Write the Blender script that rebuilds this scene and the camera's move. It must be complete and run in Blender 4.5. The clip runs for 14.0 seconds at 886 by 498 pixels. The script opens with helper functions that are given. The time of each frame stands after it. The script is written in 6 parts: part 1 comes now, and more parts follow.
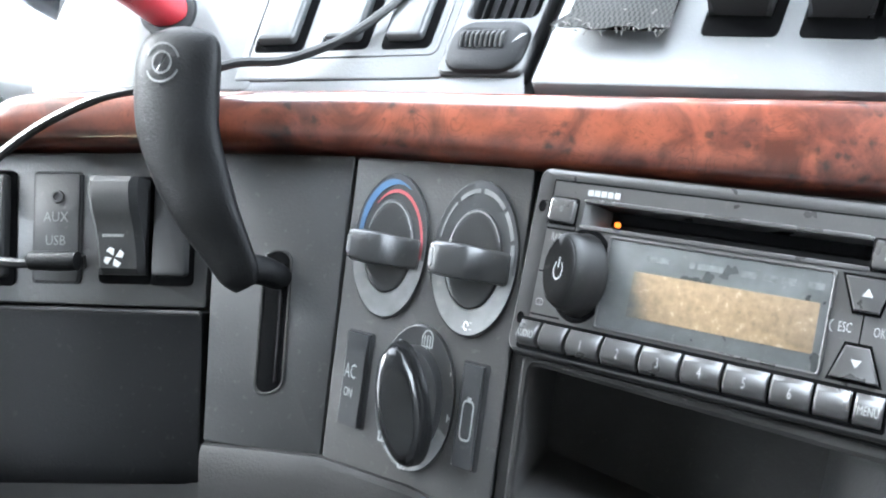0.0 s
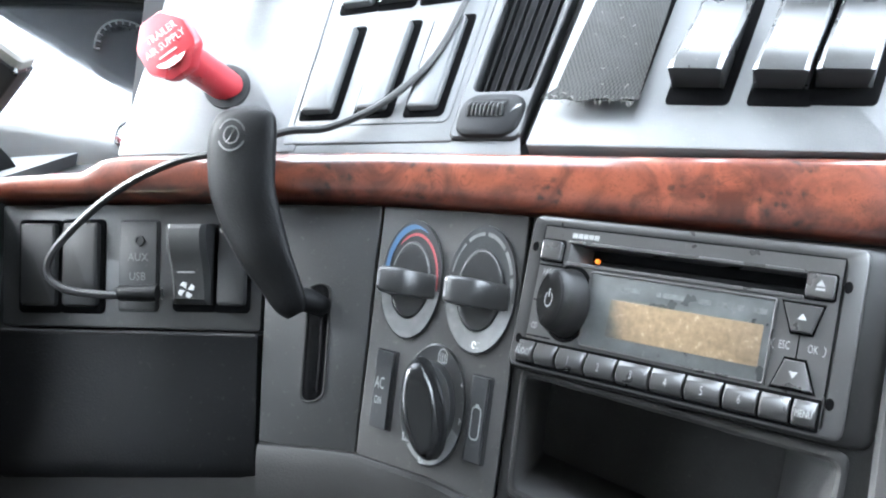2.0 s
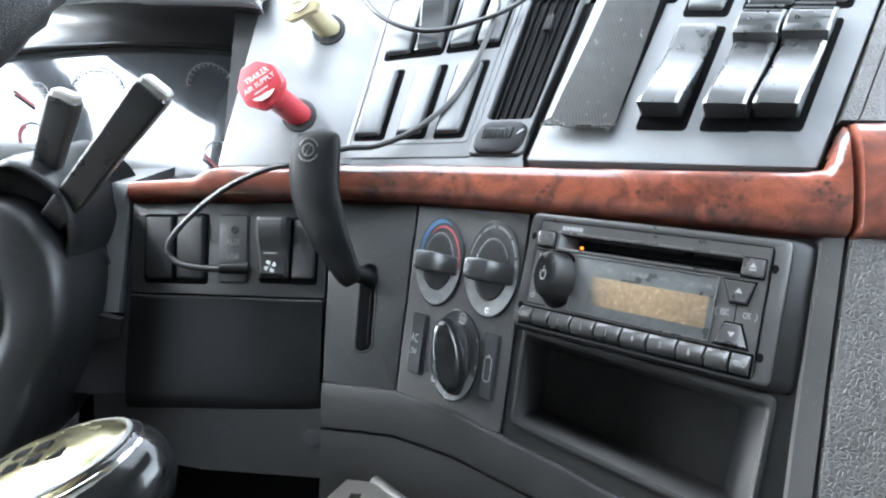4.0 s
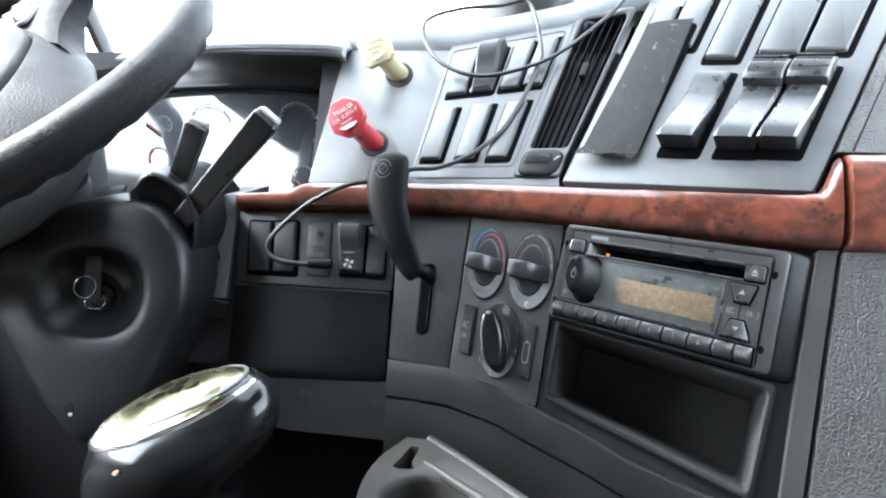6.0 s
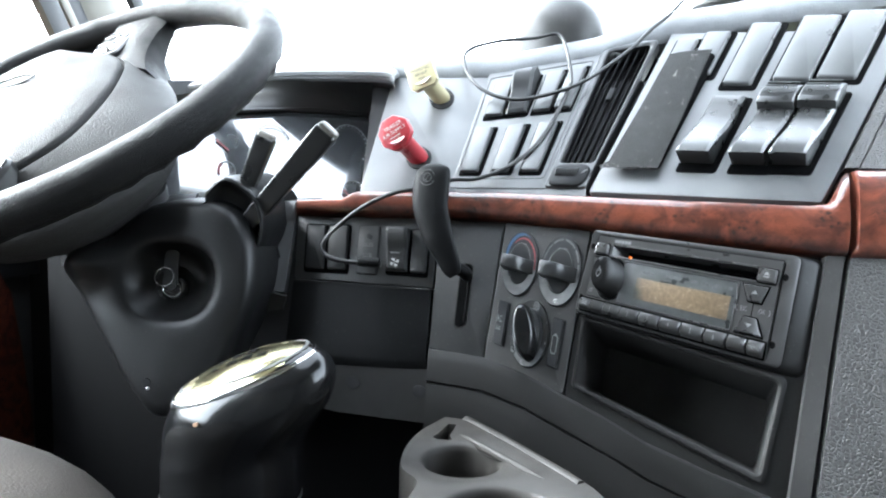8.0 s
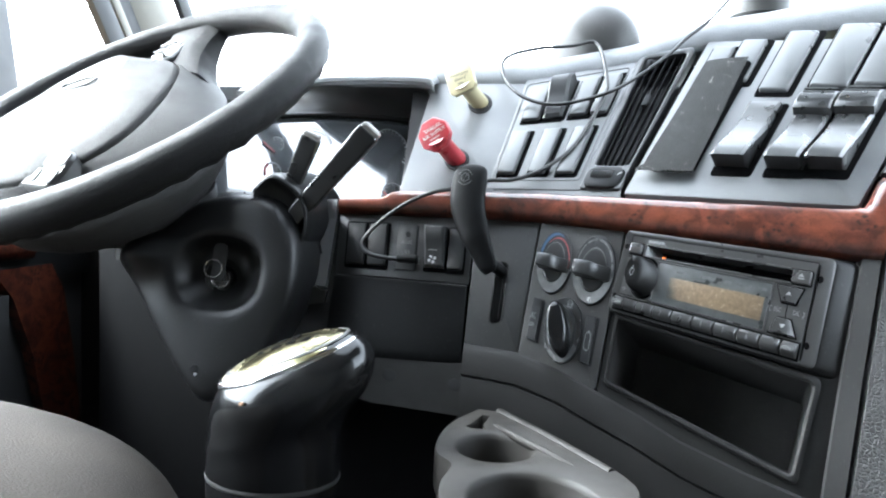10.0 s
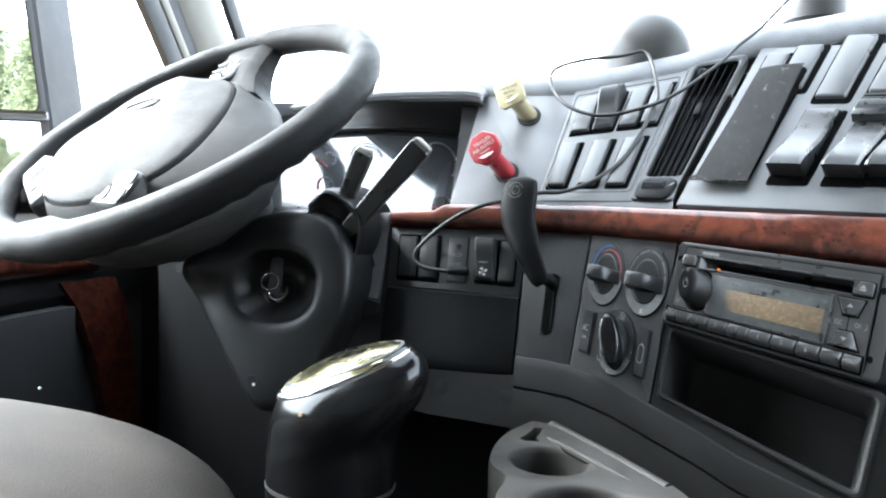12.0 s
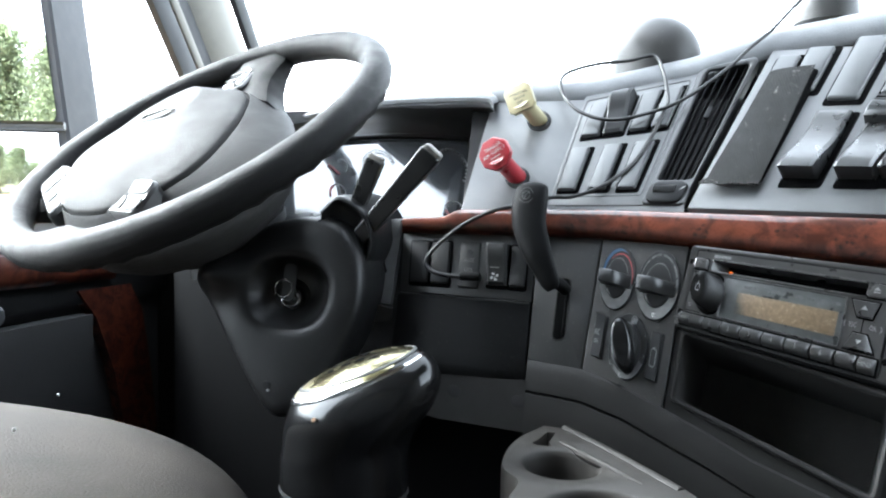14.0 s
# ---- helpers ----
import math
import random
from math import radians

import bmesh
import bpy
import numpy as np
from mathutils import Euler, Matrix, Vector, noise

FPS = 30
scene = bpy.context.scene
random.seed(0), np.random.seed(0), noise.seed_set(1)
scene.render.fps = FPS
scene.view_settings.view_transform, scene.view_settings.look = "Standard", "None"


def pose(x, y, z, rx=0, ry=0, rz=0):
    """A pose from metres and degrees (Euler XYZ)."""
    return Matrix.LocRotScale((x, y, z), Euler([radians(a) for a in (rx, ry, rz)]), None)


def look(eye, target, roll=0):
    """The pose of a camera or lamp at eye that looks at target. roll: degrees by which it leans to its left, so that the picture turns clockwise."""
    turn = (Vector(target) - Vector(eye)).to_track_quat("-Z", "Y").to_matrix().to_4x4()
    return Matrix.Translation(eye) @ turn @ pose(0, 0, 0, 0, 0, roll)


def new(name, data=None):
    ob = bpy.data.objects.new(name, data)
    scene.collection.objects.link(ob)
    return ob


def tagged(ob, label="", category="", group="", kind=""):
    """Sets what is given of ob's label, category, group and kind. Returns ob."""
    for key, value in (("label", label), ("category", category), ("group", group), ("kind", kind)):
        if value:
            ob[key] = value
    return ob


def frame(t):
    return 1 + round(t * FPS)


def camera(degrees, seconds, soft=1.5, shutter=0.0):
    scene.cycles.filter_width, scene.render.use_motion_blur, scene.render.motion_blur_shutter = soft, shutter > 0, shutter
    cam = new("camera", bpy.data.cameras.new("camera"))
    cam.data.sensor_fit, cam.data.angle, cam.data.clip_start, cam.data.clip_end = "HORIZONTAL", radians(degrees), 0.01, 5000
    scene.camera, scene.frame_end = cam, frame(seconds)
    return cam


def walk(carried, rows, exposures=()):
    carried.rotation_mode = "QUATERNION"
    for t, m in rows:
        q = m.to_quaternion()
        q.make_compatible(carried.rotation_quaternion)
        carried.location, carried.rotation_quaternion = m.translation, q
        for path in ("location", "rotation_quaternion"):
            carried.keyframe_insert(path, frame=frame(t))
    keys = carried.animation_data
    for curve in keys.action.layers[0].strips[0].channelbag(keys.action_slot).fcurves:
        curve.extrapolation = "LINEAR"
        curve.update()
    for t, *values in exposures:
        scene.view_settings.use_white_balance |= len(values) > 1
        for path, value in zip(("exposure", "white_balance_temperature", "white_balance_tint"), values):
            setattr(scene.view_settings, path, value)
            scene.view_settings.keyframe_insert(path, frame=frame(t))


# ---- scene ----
cam = camera(66.0, 14.0, soft=2.1)
PATH = [
    (0, (-0.0492, -0.3086, 0.7766), (-0.0076, 1.5937, 0.1604), 0.51),
    (0.5, (-0.0623, -0.3085, 0.7834), (-0.0101, 1.5978, 0.1807), 0.54),
    (1, (-0.0583, -0.3221, 0.7855), (-0.0157, 1.5880, 0.1942), 0.37),
    (1.5, (-0.0532, -0.3464, 0.7953), (-0.0009, 1.5738, 0.2383), 0.29),
    (2, (-0.0579, -0.3729, 0.8019), (-0.0125, 1.5509, 0.2569), 0.29),
    (2.5, (-0.0580, -0.4034, 0.8074), (-0.0088, 1.5262, 0.2835), 0.76),
    (3, (-0.0591, -0.4302, 0.8034), (-0.0330, 1.5052, 0.2997), 0.61),
    (5.5, (-0.0714, -0.5875, 0.8048), (-0.1326, 1.3795, 0.4483), 0.62),
    (6, (-0.0643, -0.6043, 0.7880), (-0.2035, 1.3654, 0.4703), 0.96),
    (6.5, (-0.0628, -0.6223, 0.7796), (-0.2281, 1.3518, 0.5049), 1.15),
    (7, (-0.0654, -0.6409, 0.7715), (-0.2673, 1.3351, 0.5374), 1.38),
    (9.5, (-0.0584, -0.6982, 0.7460), (-0.3462, 1.2736, 0.5758), 1.83),
    (10, (-0.0618, -0.6956, 0.7423), (-0.3998, 1.2696, 0.5884), 2.20),
    (10.5, (-0.0644, -0.6932, 0.7427), (-0.4412, 1.2640, 0.5772), 1.96),
    (11, (-0.0661, -0.6924, 0.7436), (-0.4807, 1.2600, 0.6158), 1.69),
    (11.5, (-0.0675, -0.6915, 0.7428), (-0.5018, 1.2563, 0.6110), 1.87),
    (12, (-0.0673, -0.7039, 0.7475), (-0.5331, 1.2364, 0.6119), 1.57),
    (12.5, (-0.0679, -0.7143, 0.7552), (-0.5941, 1.2130, 0.6613), 0.76),
    (13, (-0.0637, -0.7124, 0.7483), (-0.5824, 1.2175, 0.6676), 0.70),
    (13.5, (-0.0634, -0.7110, 0.7510), (-0.5675, 1.2212, 0.6399), 0.65),
    (14, (-0.0643, -0.7071, 0.7478), (-0.5692, 1.2244, 0.6275), 1.02),
]
EXPOSURES = [(0, 5.76, 5850, 5), (3, 5.34, 5800, 5), (6, 4.88, 5800, 4), (9.5, 4.64, 5800, 4), (12.5, 4.4, 5850, 4), (14, 4.22, 5850, 4)]
walk(cam, [(t, look(eye, target, roll)) for t, eye, target, roll in PATH], EXPOSURES)

# ---------------------------------------------------------------- light
world = bpy.data.worlds.new("overcast_sky")
scene.world = world
world.use_nodes = True
wn = world.node_tree
sky = wn.nodes.new("ShaderNodeTexSky")
sky.sky_type = "NISHITA"
sky.sun_disc = False
sky.sun_elevation, sky.sun_rotation = radians(42), radians(-80)
sky.air_density, sky.dust_density, sky.ozone_density = 1.0, 2.5, 1.0
haze = wn.nodes.new("ShaderNodeHueSaturation")
haze.inputs["Saturation"].default_value = 0.15
wn.links.new(sky.outputs[0], haze.inputs["Color"])
wn.links.new(haze.outputs[0], wn.nodes["Background"].inputs[0])
wn.nodes["Background"].inputs[1].default_value = 0.15
sun = new("sun", bpy.data.lights.new("sun", "SUN"))
sun.data.energy, sun.data.angle, sun.data.color = 0.75, radians(25), (1.0, 0.97, 0.92)
sun.matrix_world = look((-4, 0.5, 4.2), (0, 0, 0.8))


# ---------------------------------------------------------------- materials
def material(name, color, rough=0.5, metal=0.0, vary=0.15, scale=40.0, bump=0.0, bump_scale=900.0, spec=0.5, coat=0.0, wear=0.0, random_tint=0.0):
    """A surface with mottling at a coarse scale, grain at a fine one, and scuffs that change gloss."""
    m = bpy.data.materials.new(name)
    m.use_nodes = True
    nt = m.node_tree
    b = nt.nodes["Principled BSDF"]
    b.inputs["Metallic"].default_value = metal
    b.inputs["Specular IOR Level"].default_value = spec
    b.inputs["Coat Weight"].default_value = coat
    b.inputs["Coat Roughness"].default_value = 0.06
    co = nt.nodes.new("ShaderNodeTexCoord")
    n1 = nt.nodes.new("ShaderNodeTexNoise")
    n1.inputs["Scale"].default_value = scale
    n1.inputs["Detail"].default_value = 5
    nt.links.new(co.outputs["Object"], n1.inputs["Vector"])
    ramp = nt.nodes.new("ShaderNodeMapRange")
    ramp.inputs["From Min"].default_value, ramp.inputs["From Max"].default_value = 0.3, 0.7
    ramp.inputs["To Min"].default_value, ramp.inputs["To Max"].default_value = 1 - vary, 1 + vary
    nt.links.new(n1.outputs["Fac"], ramp.inputs["Value"])
    mul = nt.nodes.new("ShaderNodeVectorMath")
    mul.operation = "SCALE"
    mul.inputs[0].default_value = color[:3]
    nt.links.new(ramp.outputs[0], mul.inputs["Scale"])
    last = mul.outputs[0]
    if wear:
        n3 = nt.nodes.new("ShaderNodeTexNoise")
        n3.inputs["Scale"].default_value, n3.inputs["Detail"].default_value = 300, 8
        nt.links.new(co.outputs["Object"], n3.inputs["Vector"])
        r3 = nt.nodes.new("ShaderNodeMapRange")
        r3.inputs["From Min"].default_value, r3.inputs["From Max"].default_value = 0.63, 0.72
        r3.inputs["To Max"].default_value = wear
        nt.links.new(n3.outputs["Fac"], r3.inputs["Value"])
        mx = nt.nodes.new("ShaderNodeMix")
        mx.data_type = "RGBA"
        mx.inputs[7].default_value = (0.45, 0.43, 0.39, 1)
        nt.links.new(r3.outputs[0], mx.inputs[0])
        nt.links.new(last, mx.inputs[6])
        last = mx.outputs[2]
    if random_tint:
        oi = nt.nodes.new("ShaderNodeObjectInfo")
        rr2 = nt.nodes.new("ShaderNodeMapRange")
        rr2.inputs["To Min"].default_value, rr2.inputs["To Max"].default_value = 1 - random_tint, 1 + random_tint
        nt.links.new(oi.outputs["Random"], rr2.inputs["Value"])
        m2 = nt.nodes.new("ShaderNodeVectorMath")
        m2.operation = "SCALE"
        nt.links.new(last, m2.inputs[0])
        nt.links.new(rr2.outputs[0], m2.inputs["Scale"])
        last = m2.outputs[0]
    nt.links.new(last, b.inputs["Base Color"])
    rg = nt.nodes.new("ShaderNodeMapRange")
    rg.inputs["From Min"].default_value, rg.inputs["From Max"].default_value = 0.3, 0.7
    rg.inputs["To Min"].default_value, rg.inputs["To Max"].default_value = max(rough - 0.08, 0.02), min(rough + 0.1, 1)
    nt.links.new(n1.outputs["Fac"], rg.inputs["Value"])
    nt.links.new(rg.outputs[0], b.inputs["Roughness"])
    if bump:
        n2 = nt.nodes.new("ShaderNodeTexNoise")
        n2.inputs["Scale"].default_value, n2.inputs["Detail"].default_value = bump_scale, 2
        nt.links.new(co.outputs["Object"], n2.inputs["Vector"])
        bp = nt.nodes.new("ShaderNodeBump")
        bp.inputs["Strength"].default_value, bp.inputs["Distance"].default_value = bump, 0.001
        nt.links.new(n2.outputs["Fac"], bp.inputs["Height"])
        nt.links.new(bp.outputs[0], b.inputs["Normal"])
    return m


def wood_material():
    """Lacquered burl: reddish brown, cloudy, with swirling growth lines and clusters of small dark eyes."""
    m = material("burl_wood", (0.2, 0.06, 0.025), 0.36, coat=1.0, vary=0.2, scale=25, spec=0.25)
    nt = m.node_tree
    b = nt.nodes["Principled BSDF"]
    co = nt.nodes.new("ShaderNodeTexCoord")

    def noise(scale, detail, distortion=0.0):
        n = nt.nodes.new("ShaderNodeTexNoise")
        n.inputs["Scale"].default_value, n.inputs["Detail"].default_value, n.inputs["Distortion"].default_value = scale, detail, distortion
        nt.links.new(co.outputs["Object"], n.inputs["Vector"])
        return n

    def remap(socket, f0, f1, t0=0.0, t1=1.0):
        r = nt.nodes.new("ShaderNodeMapRange")
        for key, v in (("From Min", f0), ("From Max", f1), ("To Min", t0), ("To Max", t1)):
            r.inputs[key].default_value = v
        nt.links.new(socket, r.inputs["Value"])
        return r.outputs[0]

    def sums(kind, one, two):
        n = nt.nodes.new("ShaderNodeMath")
        n.operation = kind
        for k, v in enumerate((one, two)):
            if isinstance(v, (int, float)):
                n.inputs[k].default_value = v
            else:
                nt.links.new(v, n.inputs[k])
        return n.outputs[0]

    def blend(fac, under, color):
        n = nt.nodes.new("ShaderNodeMix")
        n.data_type = "RGBA"
        n.inputs[7].default_value = (*color, 1)
        nt.links.new(fac, n.inputs[0])
        nt.links.new(under, n.inputs[6])
        return n.outputs[2]

    clouds = noise(30, 9, 1.6)
    cr = nt.nodes.new("ShaderNodeValToRGB")
    e = cr.color_ramp.elements
    e[0].position, e[0].color = 0.36, (0.034, 0.0095, 0.0058, 1)
    e[1].position, e[1].color = 0.66, (0.12, 0.0345, 0.019, 1)
    mid = e.new(0.5)
    mid.color = (0.078, 0.0216, 0.0127, 1)
    nt.links.new(clouds.outputs["Fac"], cr.inputs[0])
    # growth lines: many thin contours of one slow swirl
    swirl = noise(11, 3, 2.2)
    lines = sums("ABSOLUTE", sums("SINE", sums("MULTIPLY", swirl.outputs["Fac"], 150.0), 0.0), 0.0)
    faint = sums("MULTIPLY", remap(lines, 0.0, 0.45, 0.62, 0.0), remap(noise(40, 2).outputs["Fac"], 0.38, 0.6))
    col = blend(faint, cr.outputs[0], (0.028, 0.0075, 0.0045))
    fleck = noise(420, 4)
    col = blend(remap(fleck.outputs["Fac"], 0.56, 0.72, 0.0, 0.5), col, (0.03, 0.0085, 0.005))
    glow = noise(75, 5, 0.8)
    col = blend(remap(glow.outputs["Fac"], 0.55, 0.75, 0.0, 0.4), col, (0.132, 0.041, 0.022))
    # clustered eyes with a dark pupil and a smoky halo
    sway = noise(240, 3)
    shift = nt.nodes.new("ShaderNodeVectorMath")
    shift.operation = "MULTIPLY_ADD"
    shift.inputs[1].default_value = (0.006, 0.006, 0.006)
    nt.links.new(sway.outputs["Color"], shift.inputs[0])
    nt.links.new(co.outputs["Object"], shift.inputs[2])
    v = nt.nodes.new("ShaderNodeTexVoronoi")
    v.inputs["Scale"].default_value = 150
    nt.links.new(shift.outputs[0], v.inputs["Vector"])
    gate = remap(noise(24, 2).outputs["Fac"], 0.555, 0.61)
    col = blend(sums("MULTIPLY", remap(v.outputs["Distance"], 0.75, 0.3, 0.0, 0.6), gate), col, (0.03, 0.009, 0.006))
    col = blend(sums("MULTIPLY", remap(v.outputs["Distance"], 0.38, 0.16, 0.0, 0.95), gate), col, (0.012, 0.006, 0.005))
    nt.links.new(col, b.inputs["Base Color"])
    return m


def weave_material():
    """Coarse webbing: pale and dark threads crossing, laid out by the cloth's own grid."""
    m = material("webbing", (0.009, 0.009, 0.0088), 0.85, vary=0.35, scale=60, spec=0.4)
    nt = m.node_tree
    b = nt.nodes["Principled BSDF"]
    uv = nt.nodes.new("ShaderNodeTexCoord")
    mp = nt.nodes.new("ShaderNodeMapping")
    mp.inputs["Scale"].default_value = (42, 72, 1)
    nt.links.new(uv.outputs["UV"], mp.inputs["Vector"])
    c = nt.nodes.new("ShaderNodeTexChecker")
    c.inputs["Scale"].default_value = 1
    c.inputs["Color1"].default_value, c.inputs["Color2"].default_value = (1.5, 1.5, 1.46, 1), (0.1, 0.1, 0.102, 1)
    nt.links.new(mp.outputs[0], c.inputs["Vector"])
    mul = nt.nodes.new("ShaderNodeMix")
    mul.data_type, mul.blend_type = "RGBA", "MULTIPLY"
    mul.inputs[0].default_value = 1.0
    nt.links.new(b.inputs["Base Color"].links[0].from_socket, mul.inputs[6])
    nt.links.new(c.outputs["Color"], mul.inputs[7])
    # pilled lint and scuffs caught on the threads
    lint = nt.nodes.new("ShaderNodeTexNoise")
    lint.inputs["Scale"].default_value, lint.inputs["Detail"].default_value, lint.inputs["Distortion"].default_value = 75, 4, 1.6
    nt.links.new(uv.outputs["Object"], lint.inputs["Vector"])
    rare = nt.nodes.new("ShaderNodeMapRange")
    rare.inputs["From Min"].default_value, rare.inputs["From Max"].default_value, rare.inputs["To Max"].default_value = 0.655, 0.72, 0.8
    nt.links.new(lint.outputs["Fac"], rare.inputs["Value"])
    pale = nt.nodes.new("ShaderNodeMix")
    pale.data_type = "RGBA"
    pale.inputs[7].default_value = (0.11, 0.11, 0.1, 1)
    nt.links.new(rare.outputs[0], pale.inputs[0])
    nt.links.new(mul.outputs[2], pale.inputs[6])
    nt.links.new(pale.outputs[2], b.inputs["Base Color"])
    bp = nt.nodes.new("ShaderNodeBump")
    bp.inputs["Strength"].default_value, bp.inputs["Distance"].default_value = 0.8, 0.0008
    nt.links.new(c.outputs["Fac"], bp.inputs["Height"])
    nt.links.new(bp.outputs[0], b.inputs["Normal"])
    return m


def glow_material(name, color, strength):
    m = bpy.data.materials.new(name)
    m.use_nodes = True
    b = m.node_tree.nodes["Principled BSDF"]
    b.inputs["Base Color"].default_value = (*color, 1)
    b.inputs["Emission Color"].default_value = (*color, 1)
    b.inputs["Emission Strength"].default_value = strength
    return m


PANEL = material("panel_plastic", (0.034, 0.0334, 0.0328), 0.45, bump=0.12, vary=0.16, scale=18, wear=0.04, spec=0.3)
# Darker copy of the panel plastic; carries the shade low on the dash.
SHADED_PANEL = material("shaded_panel_plastic", (0.0135, 0.0137, 0.014), 0.42, bump=0.12, vary=0.32, scale=14, wear=0.04, spec=0.45)
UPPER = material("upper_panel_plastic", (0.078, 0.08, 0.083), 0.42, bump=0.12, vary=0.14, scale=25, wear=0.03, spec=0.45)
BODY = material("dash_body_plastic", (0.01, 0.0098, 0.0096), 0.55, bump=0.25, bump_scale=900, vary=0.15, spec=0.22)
ROLL = material("dash_top_plastic", (0.15, 0.156, 0.163), 0.55, bump=0.4, bump_scale=400, spec=0.5)
LEATHER = material("grained_panel", (0.037, 0.0362, 0.0355), 0.58, vary=0.15, spec=0.4)
BLACK = material("black_plastic", (0.0105, 0.0108, 0.0112), 0.36, bump=0.08, vary=0.15, wear=0.03, spec=0.6)
MATTE = material("matte_black", (0.011, 0.011, 0.012), 0.85, vary=0.1, spec=0.3)
# Near black that paints shade into footwell, recesses and gaps; also pattern marks.
DEEP = material("shade_and_mark_black", (0.0022, 0.0022, 0.0024), 0.95, vary=0.2, spec=0.03)
FRAMEDARK = material("dark_window_frame", (0.05, 0.052, 0.06), 0.75, vary=0.1, spec=0.4)
PILLARDARK = material("dark_pillar_frame", (0.022, 0.0228, 0.026), 0.6, vary=0.1, spec=0.3)
BINEDGE = material("scuffed_bezel_plastic", (0.014, 0.0137, 0.0134), 0.6, vary=0.25, wear=0.06, spec=0.18)
KEYGREY = material("key_plastic", (0.058, 0.0597, 0.0615), 0.34, bump=0.06, vary=0.1, spec=0.45)
SWITCH = material("switch_plastic", (0.017, 0.0176, 0.0184), 0.5, bump=0.08, vary=0.12, wear=0.02, spec=0.4)
ROCKER = material("worn_rocker_plastic", (0.03, 0.0306, 0.0312), 0.32, bump=0.05, vary=0.1, scale=60, wear=0.04, spec=0.75)
# Lifted grey stands for dust and for veiling haze inside the bin.
LINER = material("dusty_hazed_bin_plastic", (0.032, 0.0316, 0.031), 0.85, bump=0.2, bump_scale=500, vary=0.3, scale=25, wear=0.03, spec=0.25)
KEYDARK = material("dull_key_plastic", (0.0105, 0.0108, 0.0112), 0.55, bump=0.08, vary=0.12, wear=0.02, spec=0.25)
RADIO = material("radio_plastic", (0.031, 0.0305, 0.0303), 0.34, bump=0.05, vary=0.06, wear=0.02, spec=0.6)
BUTTON = material("button_plastic", (0.028, 0.0275, 0.0272), 0.3, vary=0.04, wear=0.015, spec=0.6)
GRIPBLACK = material("knurled_knob_plastic", (0.0048, 0.0047, 0.0047), 0.36, vary=0.06, wear=0.02, spec=0.2)
LCD = material("display_window", (0.034, 0.0365, 0.0368), 0.3, vary=0.5, scale=55, wear=0.05, spec=0.5)
AMBER = material("display_amber", (0.094, 0.068, 0.041), 0.36, vary=0.3, scale=300, wear=0.12)
def fade_display(m):
    """Dust and lost tint eat into one end of the amber film."""
    nt = m.node_tree
    b = nt.nodes["Principled BSDF"]
    co = nt.nodes.new("ShaderNodeTexCoord")
    axis = nt.nodes.new("ShaderNodeSeparateXYZ")
    nt.links.new(co.outputs["Generated"], axis.inputs[0])
    n = nt.nodes.new("ShaderNodeTexNoise")
    n.inputs["Scale"].default_value, n.inputs["Detail"].default_value = 190, 6
    nt.links.new(co.outputs["Object"], n.inputs["Vector"])
    mixed = nt.nodes.new("ShaderNodeMath")
    mixed.operation = "MULTIPLY_ADD"
    mixed.inputs[1].default_value = 0.14
    nt.links.new(n.outputs["Fac"], mixed.inputs[0])
    nt.links.new(axis.outputs[0], mixed.inputs[2])
    edge = nt.nodes.new("ShaderNodeMapRange")
    edge.inputs["From Min"].default_value, edge.inputs["From Max"].default_value = 0.075, 0.19
    nt.links.new(mixed.outputs[0], edge.inputs["Value"])
    mx = nt.nodes.new("ShaderNodeMix")
    mx.data_type = "RGBA"
    mx.inputs[6].default_value = (0.02, 0.0225, 0.0225, 1)
    nt.links.new(edge.outputs[0], mx.inputs[0])
    nt.links.new(b.inputs["Base Color"].links[0].from_socket, mx.inputs[7])
    nt.links.new(mx.outputs[2], b.inputs["Base Color"])


fade_display(AMBER)
RUBBER = material("black_rubber", (0.003, 0.0031, 0.0034), 0.5, bump=0.25, vary=0.2, spec=0.1)
RED = material("red_plastic", (0.29, 0.018, 0.027), 0.32, vary=0.12, wear=0.05)
YELLOW = material("aged_yellow_plastic", (0.37, 0.335, 0.2), 0.4, vary=0.1)
WHITE = material("white_print", (0.5, 0.5, 0.48), 0.6, vary=0.1)
GREYPRINT = material("worn_grey_print", (0.18, 0.185, 0.185), 0.6, vary=0.2)
BLUE = material("blue_print", (0.028, 0.068, 0.128), 0.55, vary=0.15)
REDPRINT = material("red_print", (0.2, 0.036, 0.04), 0.55, vary=0.15)
BLACKPRINT = material("black_print", (0.04, 0.04, 0.04), 0.5)
CHROME = material("chrome", (0.7, 0.7, 0.7), 0.12, metal=1.0, vary=0.05)
STEEL = material("steel", (0.45, 0.45, 0.46), 0.3, metal=1.0, vary=0.1)
GOLD = material("polished_brass_plate", (0.33, 0.305, 0.19), 0.22, metal=1.0, vary=0.08)
GLOSSBLACK = material("gloss_black_plastic", (0.0052, 0.0053, 0.0056), 0.17, vary=0.25, bump=0.06, bump_scale=350, spec=0.32)
# Base set far below mid grey to carry the shade over the console.
CUP = material("grey_moulded_plastic", (0.0152, 0.0139, 0.0123), 0.55, bump=0.15, vary=0.12, spec=0.22)
FABRIC = material("grey_seat_fabric", (0.029, 0.0248, 0.0214), 0.95, bump=0.8, bump_scale=600, vary=0.3, scale=14, wear=0.03, spec=0.2)
WHEEL = material("wheel_leather", (0.0062, 0.0062, 0.0065), 0.5, bump=0.25, bump_scale=700, vary=0.2, spec=0.11)
PAD = material("wheel_pad_vinyl", (0.025, 0.0246, 0.024), 0.58, bump=0.35, bump_scale=420, vary=0.08, scale=30, spec=0.16)
